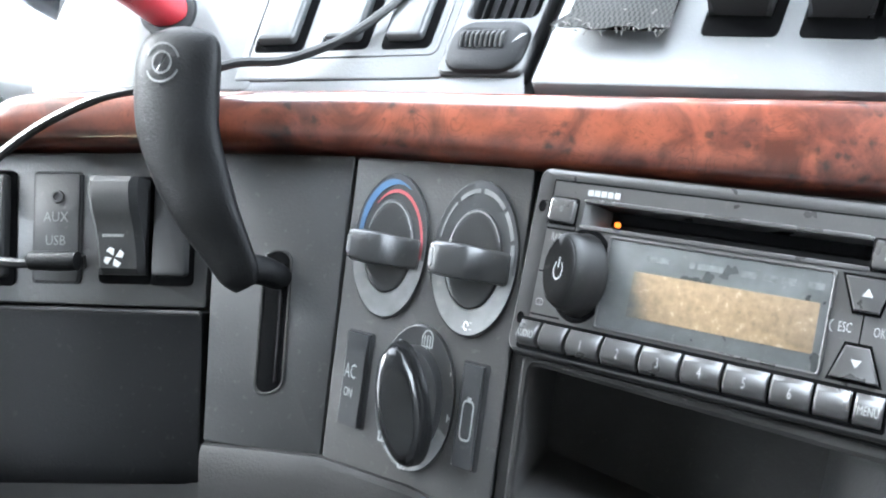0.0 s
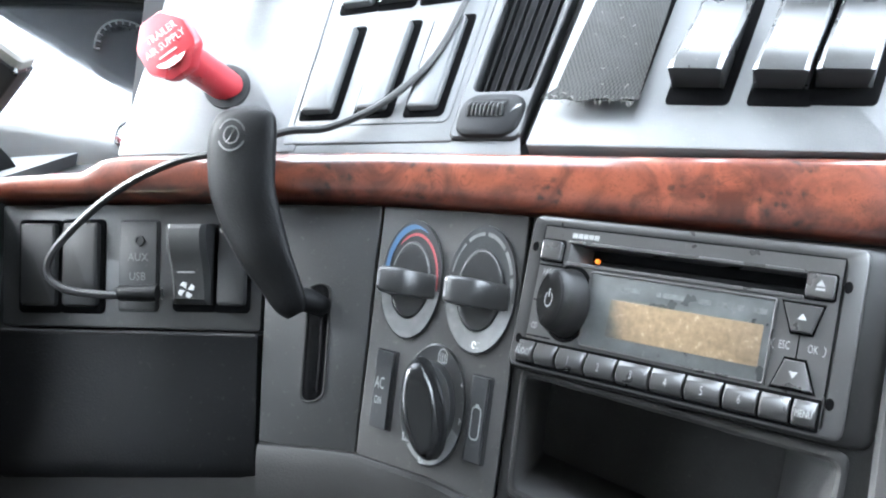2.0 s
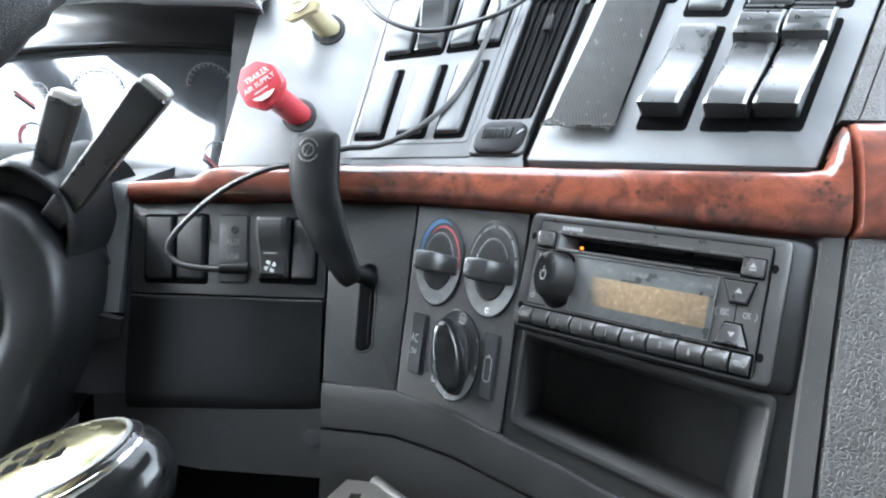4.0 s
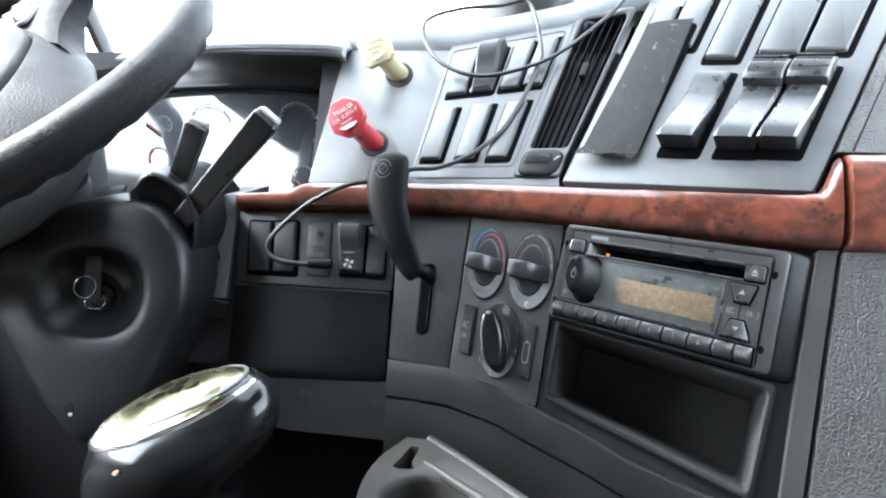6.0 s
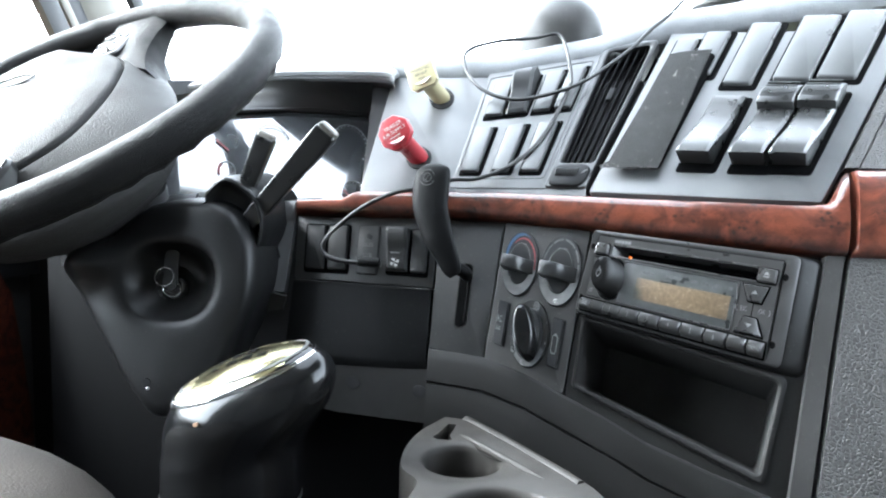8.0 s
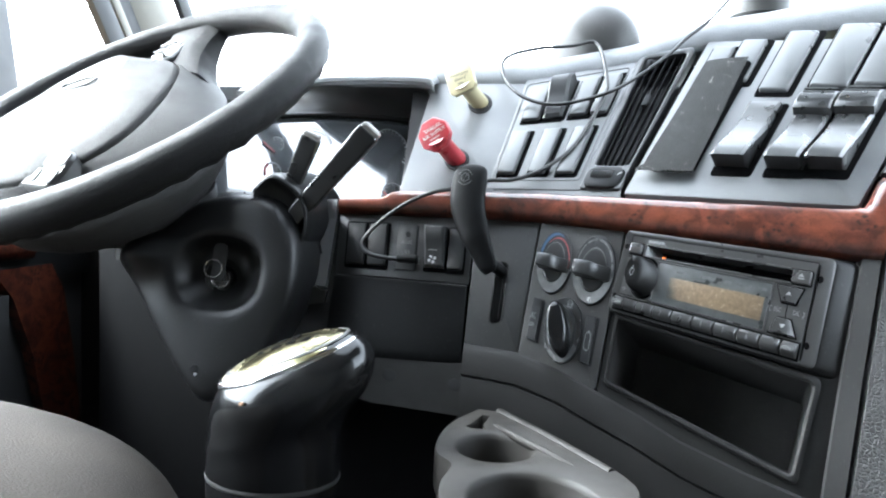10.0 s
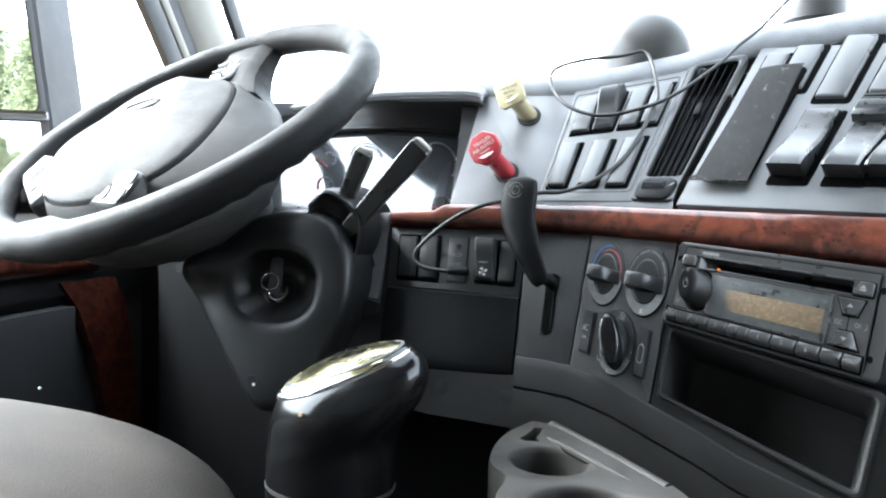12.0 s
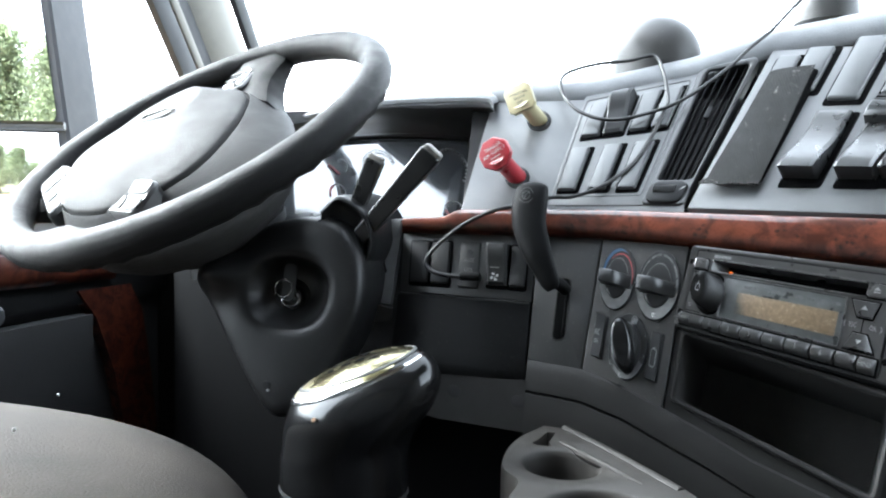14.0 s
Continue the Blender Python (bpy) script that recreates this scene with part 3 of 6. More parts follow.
part("panel_groove", CENTRE.surround((-6.5, 10, 97.5, 141), (-5.2, 11.2, 96.2, 139.8), -1, 1.1, 4, 0.2), BLACK, dashboard)
part("right_switch_panel", RIGHT.plate(0.4, 0.4, 199.5, 160, -8, 0.3, 2, 0.8), UPPER, dashboard, "large grey switch panel")
part("lever_panel", SLOT.plate(0.3, 0.3, 74.6, 129.5, -8, 0, 1.5, 0.8), SHADED_PANEL, dashboard, "plain panel with the lever slot, darkened for shade")
part("key_panel", KEYPANEL.plate(0.5, 0.5, 159.2, 74.6, -8, 0, 2, 0.8), SHADED_PANEL, dashboard, "panel holding keys and sockets, darkened for shade")


def trim_piece(stations, name, label):
    """Rounded lacquered trim: stations of (x, bottom, top, shear)."""
    loops = []
    m = len(stations)
    for k, (x, lo, hi, shear) in enumerate(stations):
        end = 0.55 if k in (0, m - 1) else 1.0
        loop = []
        for f, w in ((0, -3), (0.02, 3.5), (0.06, 7.2), (0.13, 9.8), (0.25, 11.3), (0.45, 12), (0.66, 11.9), (0.8, 11), (0.88, 9.4), (0.94, 6.8), (0.98, 3.6), (1.0, 1.2)):
            loop.append(dash(x + shear * f, lo + (hi - lo) * f, -3 + end * (w + 3)))
        loop += [dash(x + shear, hi, -9), dash(x, lo, -9)]
        loops.append(loop)
    part(name, loft(loops), WOOD, dashboard, label, 50)


def trim_stations():
    rows = []
    for x in [-298, -296, -288, -270, -250, -245, -240, -236, -228] + list(range(-215, 216, 12)) + [218, 222, 226, 230, 234, 235]:
        lo = np.interp(x, [-298, -144, -83, -11, 63, 137, 200, 236], [22.9, 24.0, 22.2, 17.5, 11.5, 5.3, -0.4, -2.0])
        hi = np.interp(x, [-298, -250, -239, -228, -144, -85, -10, 65, 215, 220, 226, 231, 235], [36.5, 40.0, 48.0, 49.8, 51.4, 52.3, 51.2, 50.2, 48.5, 52.0, 68, 81, 85.5])
        rows.append((x, lo, hi, np.interp(x, [200, 235], [0, 9])))
    return rows


trim_piece(trim_stations(), "wood_trim", "glossy reddish burl wood trim strip")
trim_piece([(x, -3 - 0.03 * (x - 240), 87 + 0.03 * (x - 240), 10) for x in (239, 242, 250, 280, 320, 380, 450, 520, 600)], "wood_trim", "glossy reddish burl wood trim strip")

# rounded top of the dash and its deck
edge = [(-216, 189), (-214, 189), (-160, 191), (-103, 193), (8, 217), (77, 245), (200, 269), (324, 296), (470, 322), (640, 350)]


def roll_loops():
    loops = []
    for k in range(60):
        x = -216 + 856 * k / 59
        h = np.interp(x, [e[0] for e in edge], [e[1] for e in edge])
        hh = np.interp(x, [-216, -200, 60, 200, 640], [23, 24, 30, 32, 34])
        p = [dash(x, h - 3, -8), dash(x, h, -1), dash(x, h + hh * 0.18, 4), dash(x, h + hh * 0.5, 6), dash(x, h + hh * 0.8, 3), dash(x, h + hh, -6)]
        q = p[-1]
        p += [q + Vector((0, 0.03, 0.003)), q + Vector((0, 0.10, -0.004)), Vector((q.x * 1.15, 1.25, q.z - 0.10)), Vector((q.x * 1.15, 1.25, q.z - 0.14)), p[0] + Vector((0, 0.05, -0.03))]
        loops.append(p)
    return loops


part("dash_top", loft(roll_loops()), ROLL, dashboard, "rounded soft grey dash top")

# ledge that bends under the panels, and the dark lower dash
ledge_x = [-149, -122, -97, -58, -19, 15, 50, 105, 161, 230, 330, 450]
ledge_h = [-108.5, -111, -114, -127, -146, -162, -181, -203, -222, -245, -275, -305]


def ledge_rows(profile):
    return [[dash(x, h + dh, w) for x, h in zip(ledge_x, ledge_h)] for dh, w in profile]


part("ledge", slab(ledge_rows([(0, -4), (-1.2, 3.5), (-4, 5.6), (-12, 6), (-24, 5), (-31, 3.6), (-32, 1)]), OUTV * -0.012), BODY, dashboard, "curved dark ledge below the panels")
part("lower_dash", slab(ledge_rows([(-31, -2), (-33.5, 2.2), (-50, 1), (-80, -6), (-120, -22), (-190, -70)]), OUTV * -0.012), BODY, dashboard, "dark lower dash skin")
def knee(x0, x1):
    """One flat knee panel with a rounded top edge that turns under at its foot."""
    rows = []
    for h, w in ((-52.5, -7), (-53, 1.2), (-54.5, 2.2), (-58, 1.6), (-80, 0), (-108, -2), (-122, -4), (-130, -7), (-136, -16), (-138, -40)):
        rows.append([dash(x, h + np.interp(x, (-292, -151), (5.2, 1.2)), w + d) for x, d in ((x0, -7), (x0 + 0.8, -0.8), (x0 + 2, 0), (x1 - 2, 0), (x1 - 0.8, -0.8), (x1, -7))])
    # Lighter tube paints the lit line along the panel's top edge.
    part("lit_edge_line", tube([dash(x, -53.4 + np.interp(x, (-292, -151), (5.2, 1.2)), 1.4) for x in np.linspace(x0 + 1.5, x1 - 1.5, 9)], 0.0012, 8), BODY, dashboard, "lighter tube painting the lit top edge of the knee panel")
    part("knee_panel", slab(rows, OUTV * -0.006), KNEE, dashboard, "knee panel darkened for the shade under the wheel")


knee(-292, -151)
# Lining coloured near black for the shade of the footwell.
part("footwell_lining", slab([[dash(x, h, w) for x in (-30, 80, 200)] for h, w in ((-232, -100), (-300, -112), (-560, -130))], OUTV * -0.01), DEEP, dashboard, "footwell lining, its shade put into the colour")
part("footwell_lining", slab([[dash(x, h, w) for x in (-345, -250, -140, -30)] for h, w in ((-120, -46), (-150, -50), (-200, -74), (-300, -110), (-560, -130))], OUTV * -0.01), DEEP, dashboard, "footwell lining, its shade put into the colour")


def bracket():
    """A bent sheet bracket under the dash with two dark holes."""
    def at(u, v, w=0.0):
        return Vector((-0.1865 + u, -0.049 + 0.2 * v - w - 0.05 * u, 0.562 + v - 0.07 * u))
    outline = [(-0.13, -0.012), (-0.13, 0.021), (-0.06, 0.021), (0.05, 0.021), (0.062, 0.017), (0.085, -0.006), (0.09, -0.02), (0.08, -0.027), (-0.05, -0.03), (-0.1, -0.026)]
    br = part("lower_bracket", loft([[at(u, v, w) for u, v in outline] for w in (-0.004, 0.0)]), BRACKET, dashboard, "grey bracket with two holes under the dash")
    for u, v in ((-0.036, -0.001), (0.03, 0.0)):
        part("bolt_hole", loft([[at(u + r * math.cos(a), v + 0.8 * r * math.sin(a), w) for a in np.linspace(0, 2 * math.pi, 16, endpoint=False)] for w, r in ((-0.002, 0.0072), (0.0004, 0.0072), (0.0006, 0.0062))]), MATTE, br)


bracket()
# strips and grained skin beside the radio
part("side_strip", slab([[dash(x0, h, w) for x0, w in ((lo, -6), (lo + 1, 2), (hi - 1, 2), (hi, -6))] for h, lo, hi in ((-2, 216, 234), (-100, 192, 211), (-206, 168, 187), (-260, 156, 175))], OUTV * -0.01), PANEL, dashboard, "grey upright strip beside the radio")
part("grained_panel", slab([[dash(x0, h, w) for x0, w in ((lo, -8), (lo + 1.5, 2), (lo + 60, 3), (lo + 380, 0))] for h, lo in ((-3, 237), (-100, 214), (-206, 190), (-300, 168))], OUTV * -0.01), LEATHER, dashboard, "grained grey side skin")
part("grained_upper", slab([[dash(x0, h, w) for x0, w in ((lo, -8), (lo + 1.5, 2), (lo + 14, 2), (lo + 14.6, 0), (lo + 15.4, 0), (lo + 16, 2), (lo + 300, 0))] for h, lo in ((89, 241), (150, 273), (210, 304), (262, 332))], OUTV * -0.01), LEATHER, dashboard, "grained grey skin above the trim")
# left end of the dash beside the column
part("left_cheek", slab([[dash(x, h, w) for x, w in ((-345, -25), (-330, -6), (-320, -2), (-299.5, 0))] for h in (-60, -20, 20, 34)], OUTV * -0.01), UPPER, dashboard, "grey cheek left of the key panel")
part("cluster_shelf", slab([[Vector((x, y, z)) for x in (-0.36, -0.33, -0.3005)] for y, z in ((0.006, 0.722), (0.012, 0.734), (0.12, 0.736))], (0, 0, -0.008)), UPPER, dashboard, "grey shelf below the instruments")


# ---------------------------------------------------------------- radio
def radio():
    """A single-height truck radio whose casing stands proud: flange with key holes, raised face, sunk disc slot."""
    P = RADIO_P
    t = thing("radio", dash(88, -42), "black truck radio with an amber display", "radio")
    shape = [((-6, -13, 199, 55.5), 6, -10), ((-6, -13, 199, 55.5), 6, -2), ((-6, -13, 194, 55), 6, 2.5), ((-6, -13, 189.5, 54.5), 6, 5.2), ((-5.4, -12.4, 187.5, 54), 5.5, 6.4), ((-4, -11, 185.5, 53), 5, 7.0), ((5.6, -9.8, 175.4, 49.4), 2, 7.0), ((5.6, -9.8, 175.4, 49.4), 2, -20)]
    part("casing", loft([[P.at(u, v, w) for u, v in rounded(*r4, r)] for r4, r, w in shape]), GRIPBLACK, t, "black casing standing proud on one side", 50)
    flange = part("flange", P.surround((-4.6, -11.6, 186, 53.6), (5.2, -9.9, 175.8, 49.6), 4, 8.4, 4, 1.0), RADIO, t, "satin flange round the face")
    # Raised black discs paint the shade of the holes.
    for u, v in ((0.2, 40), (178.2, 40), (178.2, 0), (0.2, 0)):
        part("key_hole", P.disc(u, v, [(8.1, 2.1), (8.62, 2.1), (8.62, 1.4)], 18), DEEP, flange)
    # raised face in strips, so that the disc slot between them is a real gap
    def strip(name, u0, v0, u1, v1, w1=9.4):
        return part(name, P.poly([(u0, v0), (u1, v0), (u1, v1), (u0, v1)], -18, w1), RADIO, t)
    strip("face_top", 5.7, 43.2, 175.3, 49.2)
    strip("face_lower", 5.7, -9.4, 175.3, 34.4)
    strip("face_end", 5.7, 34.4, 24.5, 43.2, 9.4)
    strip("face_end", 158.6, 34.4, 175.3, 43.2, 9.4)
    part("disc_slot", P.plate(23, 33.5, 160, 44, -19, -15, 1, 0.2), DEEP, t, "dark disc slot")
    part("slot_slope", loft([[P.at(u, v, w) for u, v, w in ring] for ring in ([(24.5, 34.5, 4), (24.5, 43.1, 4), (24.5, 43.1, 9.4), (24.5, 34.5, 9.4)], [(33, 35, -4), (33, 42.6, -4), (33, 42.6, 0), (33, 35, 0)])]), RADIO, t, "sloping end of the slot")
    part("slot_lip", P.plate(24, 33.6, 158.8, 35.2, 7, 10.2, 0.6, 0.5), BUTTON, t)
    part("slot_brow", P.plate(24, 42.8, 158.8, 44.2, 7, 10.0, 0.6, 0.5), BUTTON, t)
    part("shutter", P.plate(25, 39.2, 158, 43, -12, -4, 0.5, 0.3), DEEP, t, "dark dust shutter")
    part("indicator_light", P.plate(38.0, 37.0, 40.8, 38.8, 0.4, 2.2, 0.9, 0.3), LED, t, "small glowing orange light")
    for u0, v0, u1, v1 in ((5.9, 32.2, 21.5, 32.9), (6.0, 17.1, 11.2, 17.6), (5.9, 1.9, 22.5, 2.5), (21.3, 32.2, 21.9, 34.6), (5.4, 34, 5.9, 49.2), (5.7, 49.2, 175.6, 49.7), (175.2, 2, 175.7, 49.4)):
        part("panel_gap", P.bar(u0, v0, u1, v1, 9.3, 0.18), DEEP, t)
    for u0, u1, name in ((7.0, 20.6, "track_key"), (159.4, 172.8, "eject_key")):
        part("key_gap", P.plate(u0 - 0.9, 33.9, u1 + 0.9, 43.9, 9, 9.6, 1.4, 0.1), DEEP, t)
        part(name, P.plate(u0, 34.8, u1, 43, 9, 12.4, 1.2, 0.9), BUTTON, t)
    part("eject_mark", P.poly([(164, 38.8), (168.4, 38.8), (166.2, 41)], 12.4, 12.6), GREYPRINT, t)
    part("eject_mark", P.bar(164, 37.3, 168.4, 38.1, 12.4, 0.2), GREYPRINT, t)
    part("track_mark", P.bar(13.2, 38.2, 14.6, 40.2, 12.4, 0.12), DIMPRINT, t)
    for k in range(5):
        part("brand_bar", P.bar(25 + 3.6 * k, 45.3, 27.9 + 3.6 * k, 47.4, 9.4), GREYPRINT, t, "worn white maker's mark")
    # volume knob, narrowed sideways to fit the camera's view
    part("knob_well", P.disc(30, 18, [(9, 16.4), (9.7, 16.2), (9.7, 14.4)], 44), DEEP, t)
    def knob_ring(w, ru, rv, du):
        return [P.at(30 + du + ru * math.cos(a), 18 + rv * math.sin(a), w) for a in np.linspace(0, 2 * math.pi, 48, endpoint=False)]
    part("knob", loft([knob_ring(*k) for k in ((9, 14.4, 14.4, 0), (11, 14.2, 14.3, 0), (13, 13, 13.4, 0), (19, 11.4, 13, -0.8), (22.5, 9.6, 12.4, -1.8), (24.2, 8.6, 11.6, -2.6), (24.7, 7.8, 10.6, -3))]), GRIPBLACK, t, "black volume knob, narrowed to fit the camera's view", 50)
    part("knob_face", loft([knob_ring(*k) for k in ((24.6, 7.9, 10.8, -3), (25.1, 7.6, 10.4, -3), (24.9, 4, 5.6, -3), (24.8, 0.4, 0.6, -3))]), GRIPBLACK, t, "dished end of the knob", 60)
    part("power_mark", loft([[P.at(27 + 0.72 * r * math.cos(a), 17.6 + r * math.sin(a), 25.2) for r in (2.7, 3.3)] for a in np.radians(np.linspace(125, 415, 22))], caps=False, ring=False), GREYPRINT, t)
    part("power_mark", P.bar(26.8, 18.4, 27.2, 21.8, 25.1), GREYPRINT, t)
    # display
    part("window_bead", P.surround((41.2, 1.6, 147, 32.8), (42.4, 2.6, 145.8, 31.9), 9, 10.4, 1.5, 0.35), BUTTON, t)
    part("display_window", P.plate(42.2, 2.4, 146, 32.1, 9, 9.8, 1, 0.3), LCD, t, "smeared dark display window")
    part("display", P.plate(57, 7.6, 142.4, 22.6, 9.7, 9.95, 0.6, 0.08), AMBER, t, "dusty unlit amber display")
    for u, w in ((62, 13), (83, 3), (87, 14), (107, 8), (117, 7), (125, 7), (136, 8)):
        part("print", P.bar(u, 26.4, u + w * 0.85, 28.4, 9.8, 0.12), DIMPRINT, t)
    # preset keys
    cuts = [2.6, 15, 30, 48.7, 68.3, 88.4, 107.8, 128.1, 146.3, 161.8, 174.3]
    names = ["AUDIO", "", "1", "2", "3", "4", "5", "6", "", "MENU"]
    part("key_bed", P.plate(1.8, -10.4, 175, 0.8, 8.8, 9.7, 1, 0.2), DEEP, t, "dark gap round the keys")
    for a, b, s in zip(cuts, cuts[1:], names):
        key = part("preset_key", P.rocker(a + 0.8, -9.2, b - 0.8, -0.4, 9, [10.6, 13.6, 14.4, 14.1, 13.0, 11.6], 0.9, 8), BUTTON, t)
        if s:
            part("key_print", P.words(s, (a + b) / 2, -5, 3.8 if len(s) > 1 else 4.8, 14.6, narrow=0.8), GREYPRINT, key)
    for pts in ([(150.4, 31.8), (168.8, 31.8), (165.4, 22.2), (155.8, 22.2)], [(155.2, 12.2), (164.4, 12.2), (170, 2.6), (150.6, 2.6)]):
        mu, mv = sum(p[0] for p in pts) / 4, sum(p[1] for p in pts) / 4
        part("key_gap", P.poly([(mu + 1.16 * (p[0] - mu), mv + 1.2 * (p[1] - mv)) for p in pts], 9, 9.65), DEEP, t)
        part("arrow_key", loft([[P.at(mu + s * (p[0] - mu), mv + s * (p[1] - mv), w) for p in pts] for w, s in ((9, 1), (11.4, 1), (12.2, 0.92))]), BUTTON, t)
    part("arrow_mark", P.poly([(158, 26.4), (162.4, 26.4), (160.2, 28.8)], 12.2, 12.4), GREYPRINT, t)
    part("arrow_mark", P.poly([(158, 8.4), (162.4, 8.4), (160.2, 6.0)], 12.2, 12.4), GREYPRINT, t)
    part("panel_gap", P.bar(159.6, 12.4, 160.2, 22, 9.4, 0.15), DEEP, t)
    part("key_print", P.words("ESC", 153.4, 17, 4.2, 9.6, narrow=0.8), GREYPRINT, t)
    part("key_print", P.words("OK", 167, 17, 4.2, 9.6, narrow=0.8), GREYPRINT, t)
    part("key_print", P.arc(149.2, 17, 1.6, 2.0, 110, 250, 9.5), GREYPRINT, t)
    part("key_print", P.arc(171.2, 17, 1.6, 2.0, -70, 70, 9.5), GREYPRINT, t)
    part("key_print", P.words("RAD", 12.5, 29.6, 3.8, 9.6, narrow=0.8), GREYPRINT, t)
    part("key_print", P.words("CD", 10, 6.5, 3.8, 9.6, narrow=0.8), GREYPRINT, t)


radio()


def storage_bin():
    P = BIN
    t = thing("storage_bin", dash(75, -135), "empty dark storage bin below the radio", "storage bin")
    part("bezel", P.surround((0, 0, 190, 75), (5.5, 5, 185.5, 70), -8, 2.5, 5, 1.6, depth=4), BINEDGE, t, "scuffed dark bezel")
    part("outer_frame", P.surround((-9, -16, 207, 84), (1, 1, 189, 74), -10, -2.5, 4, 1), BODY, t, "dark plastic round the bin")
    loops = [[P.at(u, v, -2) for u, v in rounded(5.5, 5, 185.5, 70, 4)], [P.at(u, v, -95) for u, v in rounded(10, 12, 182, 66, 3)]]
    inner = loft(loops, caps=False)
    inner.verts.ensure_lookup_table()
    k = len(loops[0])
    inner.faces.new([inner.verts[k + i] for i in range(k)])
    part("liner", inner, LINER, t, "dark bin liner")


storage_bin()


# ---------------------------------------------------------------- climate control
def climate():
    P = CLIMATE
    t = thing("climate_control", dash(-50, -60), "dark climate control panel with three dials", "climate control")
    part("panel", P.plate(0.6, 0.6, 104.4, 104.6, -8, 0.5, 2, 0.8), PANEL, t)
    for n, (u, v, turn) in enumerate(((29, 76.5, 0), (79, 76.5, 0), (56, 30.5, 1))):
        dial = part("dial", P.disc(u, v, [(0.3, 23.6), (2.4, 23.4), (2.9, 22.9), (2.6, 16.0), (2.6, 15.0)], 48), SWITCH if n < 2 else BLACK, t, "dark dial base")
        if n < 2:
            part("dust_crescent", P.arc(u, v, 15.6, 22.8, 186, 352, 2.7, 30, 0.25), DUSTY_LIT, dial, "dusty grey lower half of the dial")
            part("knob", P.disc(u, v, [(2, 15.2), (3.6, 14.6), (4.0, 13.8), (4.0, 12.0)], 40), BLACK, dial)
            part("knob_bead", P.arc(u, v, 13.8, 14.3, 25, 160, 3.9, 24, 0.3), DUSTY_LIT, dial)
            loops = []
            for du, hv, hw in ((-21.5, 3.2, 10), (-21, 4.4, 12), (-19, 5.0, 13), (-12, 5.1, 13.4), (-4, 5.1, 13.2), (0, 5.0, 12.2), (3, 4.9, 9.6), (7, 4.8, 7.2), (13, 4.8, 5.8), (18, 4.6, 5.0), (19.5, 4.0, 4.4)):
                loops.append([P.at(u + du, v - 1.5 + hv * p, 2.5 + (hw - 2.5) * q) for p, q in ((-1, 0), (-1, 0.75), (-0.93, 0.92), (-0.75, 1), (0.75, 1), (0.93, 0.92), (1, 0.75), (1, 0))])
            part("grip", loft(loops), BLACK, dial, "black pointer grip")
            # Pale plate paints the glint on the grip's lit end.
            part("grip_glint", P.plate(u - 21, v - 4.6, u - 18.6, v + 1.6, 11.5, 13.3, 1.0, 0.4), DUSTY_LIT, dial, "pale plate painting the lit end of the grip")
        else:
            part("dust_crescent", P.arc(u, v, 17.5, 22.8, 232, 338, 2.7, 30, 0.25), DUSTY_LIT, dial, "dusty grey lower rim of the dial")
            part("knob", P.disc(u - 1, v - 1, [(2, 18), (6, 17.6), (9, 16.5), (10, 14)], 40), BLACK, dial)
            loops = []
            for w, s in ((8, 1.06), (16, 1.02), (20, 0.96), (22, 0.87), (23, 0.74), (23.3, 0.5)):
                loops.append([P.at(u - 1 + s * (14.5 * math.cos(a) - 5.0 * math.sin(a)), v - 1 + s * (17.5 * math.sin(a) - 2 * math.cos(a)), w) for a in np.linspace(0, 2 * math.pi, 28, endpoint=False)])
            part("grip", loft(loops), GLOSSBLACK, dial, "glossy black selector grip", 60)
            part("pointer_mark", P.bar(u - 16, v + 4, u - 15.2, v + 9, 14), WHITE, dial)
    part("cold_arc", P.taper_arc(29, 76.5, [(178, 17.9, 20.4), (150, 18.2, 21.3), (120, 18.8, 21.6), (95, 19.6, 21.6), (75, 20.4, 21.2), (62, 20.8, 21.0)], 2.8), BLUE, t, "blue cold scale")
    part("hot_arc", P.taper_arc(29, 76.5, [(128, 16.7, 16.9), (110, 16.7, 17.4), (85, 17.3, 18.4), (55, 18.2, 19.4), (25, 19.0, 20.3), (5, 19.5, 20.7), (-8, 19.9, 20.8)], 2.8), REDPRINT, t, "red hot scale")
    for a0, a1, r in ((128, 165, 1.2), (92, 122, 1.9), (50, 86, 2.3), (20, 46, 2.6), (-12, 16, 3)):
        part("fan_scale", P.arc(79, 76.5, 20.3 - r * 0.32, 20.3 + r * 0.32, a0, a1, 2.8), DUSTY_LIT, t)
    for u0, v0, u1, v1 in ((10, 15.5, 26, 46.5), (82, 14.5, 95, 45.5)):
        part("button_well", P.plate(u0 - 0.8, v0 - 0.8, u1 + 0.8, v1 + 0.8, 0.2, 0.7, 1.2, 0.1), MATTE, t)
        part("button", P.rocker(u0, v0, u1 - 2, v1, 0, [4.5, 4, 3.5, 3.5, 4], 0.8), SWITCH, t)
    part("button_print", P.words("AC", 15.6, 33.5, 7, 4.6, narrow=0.8), GREYPRINT, t)
    part("button_print", P.words("ON", 15.6, 26.5, 4.6, 4.6, narrow=0.8), GREYPRINT, t)
    # recirculation sign: a rounded outline with a small notch
    rows = [[P.at(*p, 4.3) for p in pair] for pair in zip(rounded(84.4, 22.5, 90.8, 35, 2.2), rounded(84.4, 22.5, 90.8, 35, 2.2, 0.7))]
    part("button_print", slab(rows + rows[:1], OUTV * -0.0003), GREYPRINT, t)
    part("button_print", P.bar(86.6, 34.6, 88.8, 35.8, 4.3), GREYPRINT, t)

    def icon(u, v, rows, mat=GREYPRINT):
        for du, dv, w, h in rows:
            part("icon", P.bar(u + du, v + dv, u + du + w, v + dv + h, 3.0), mat, t)

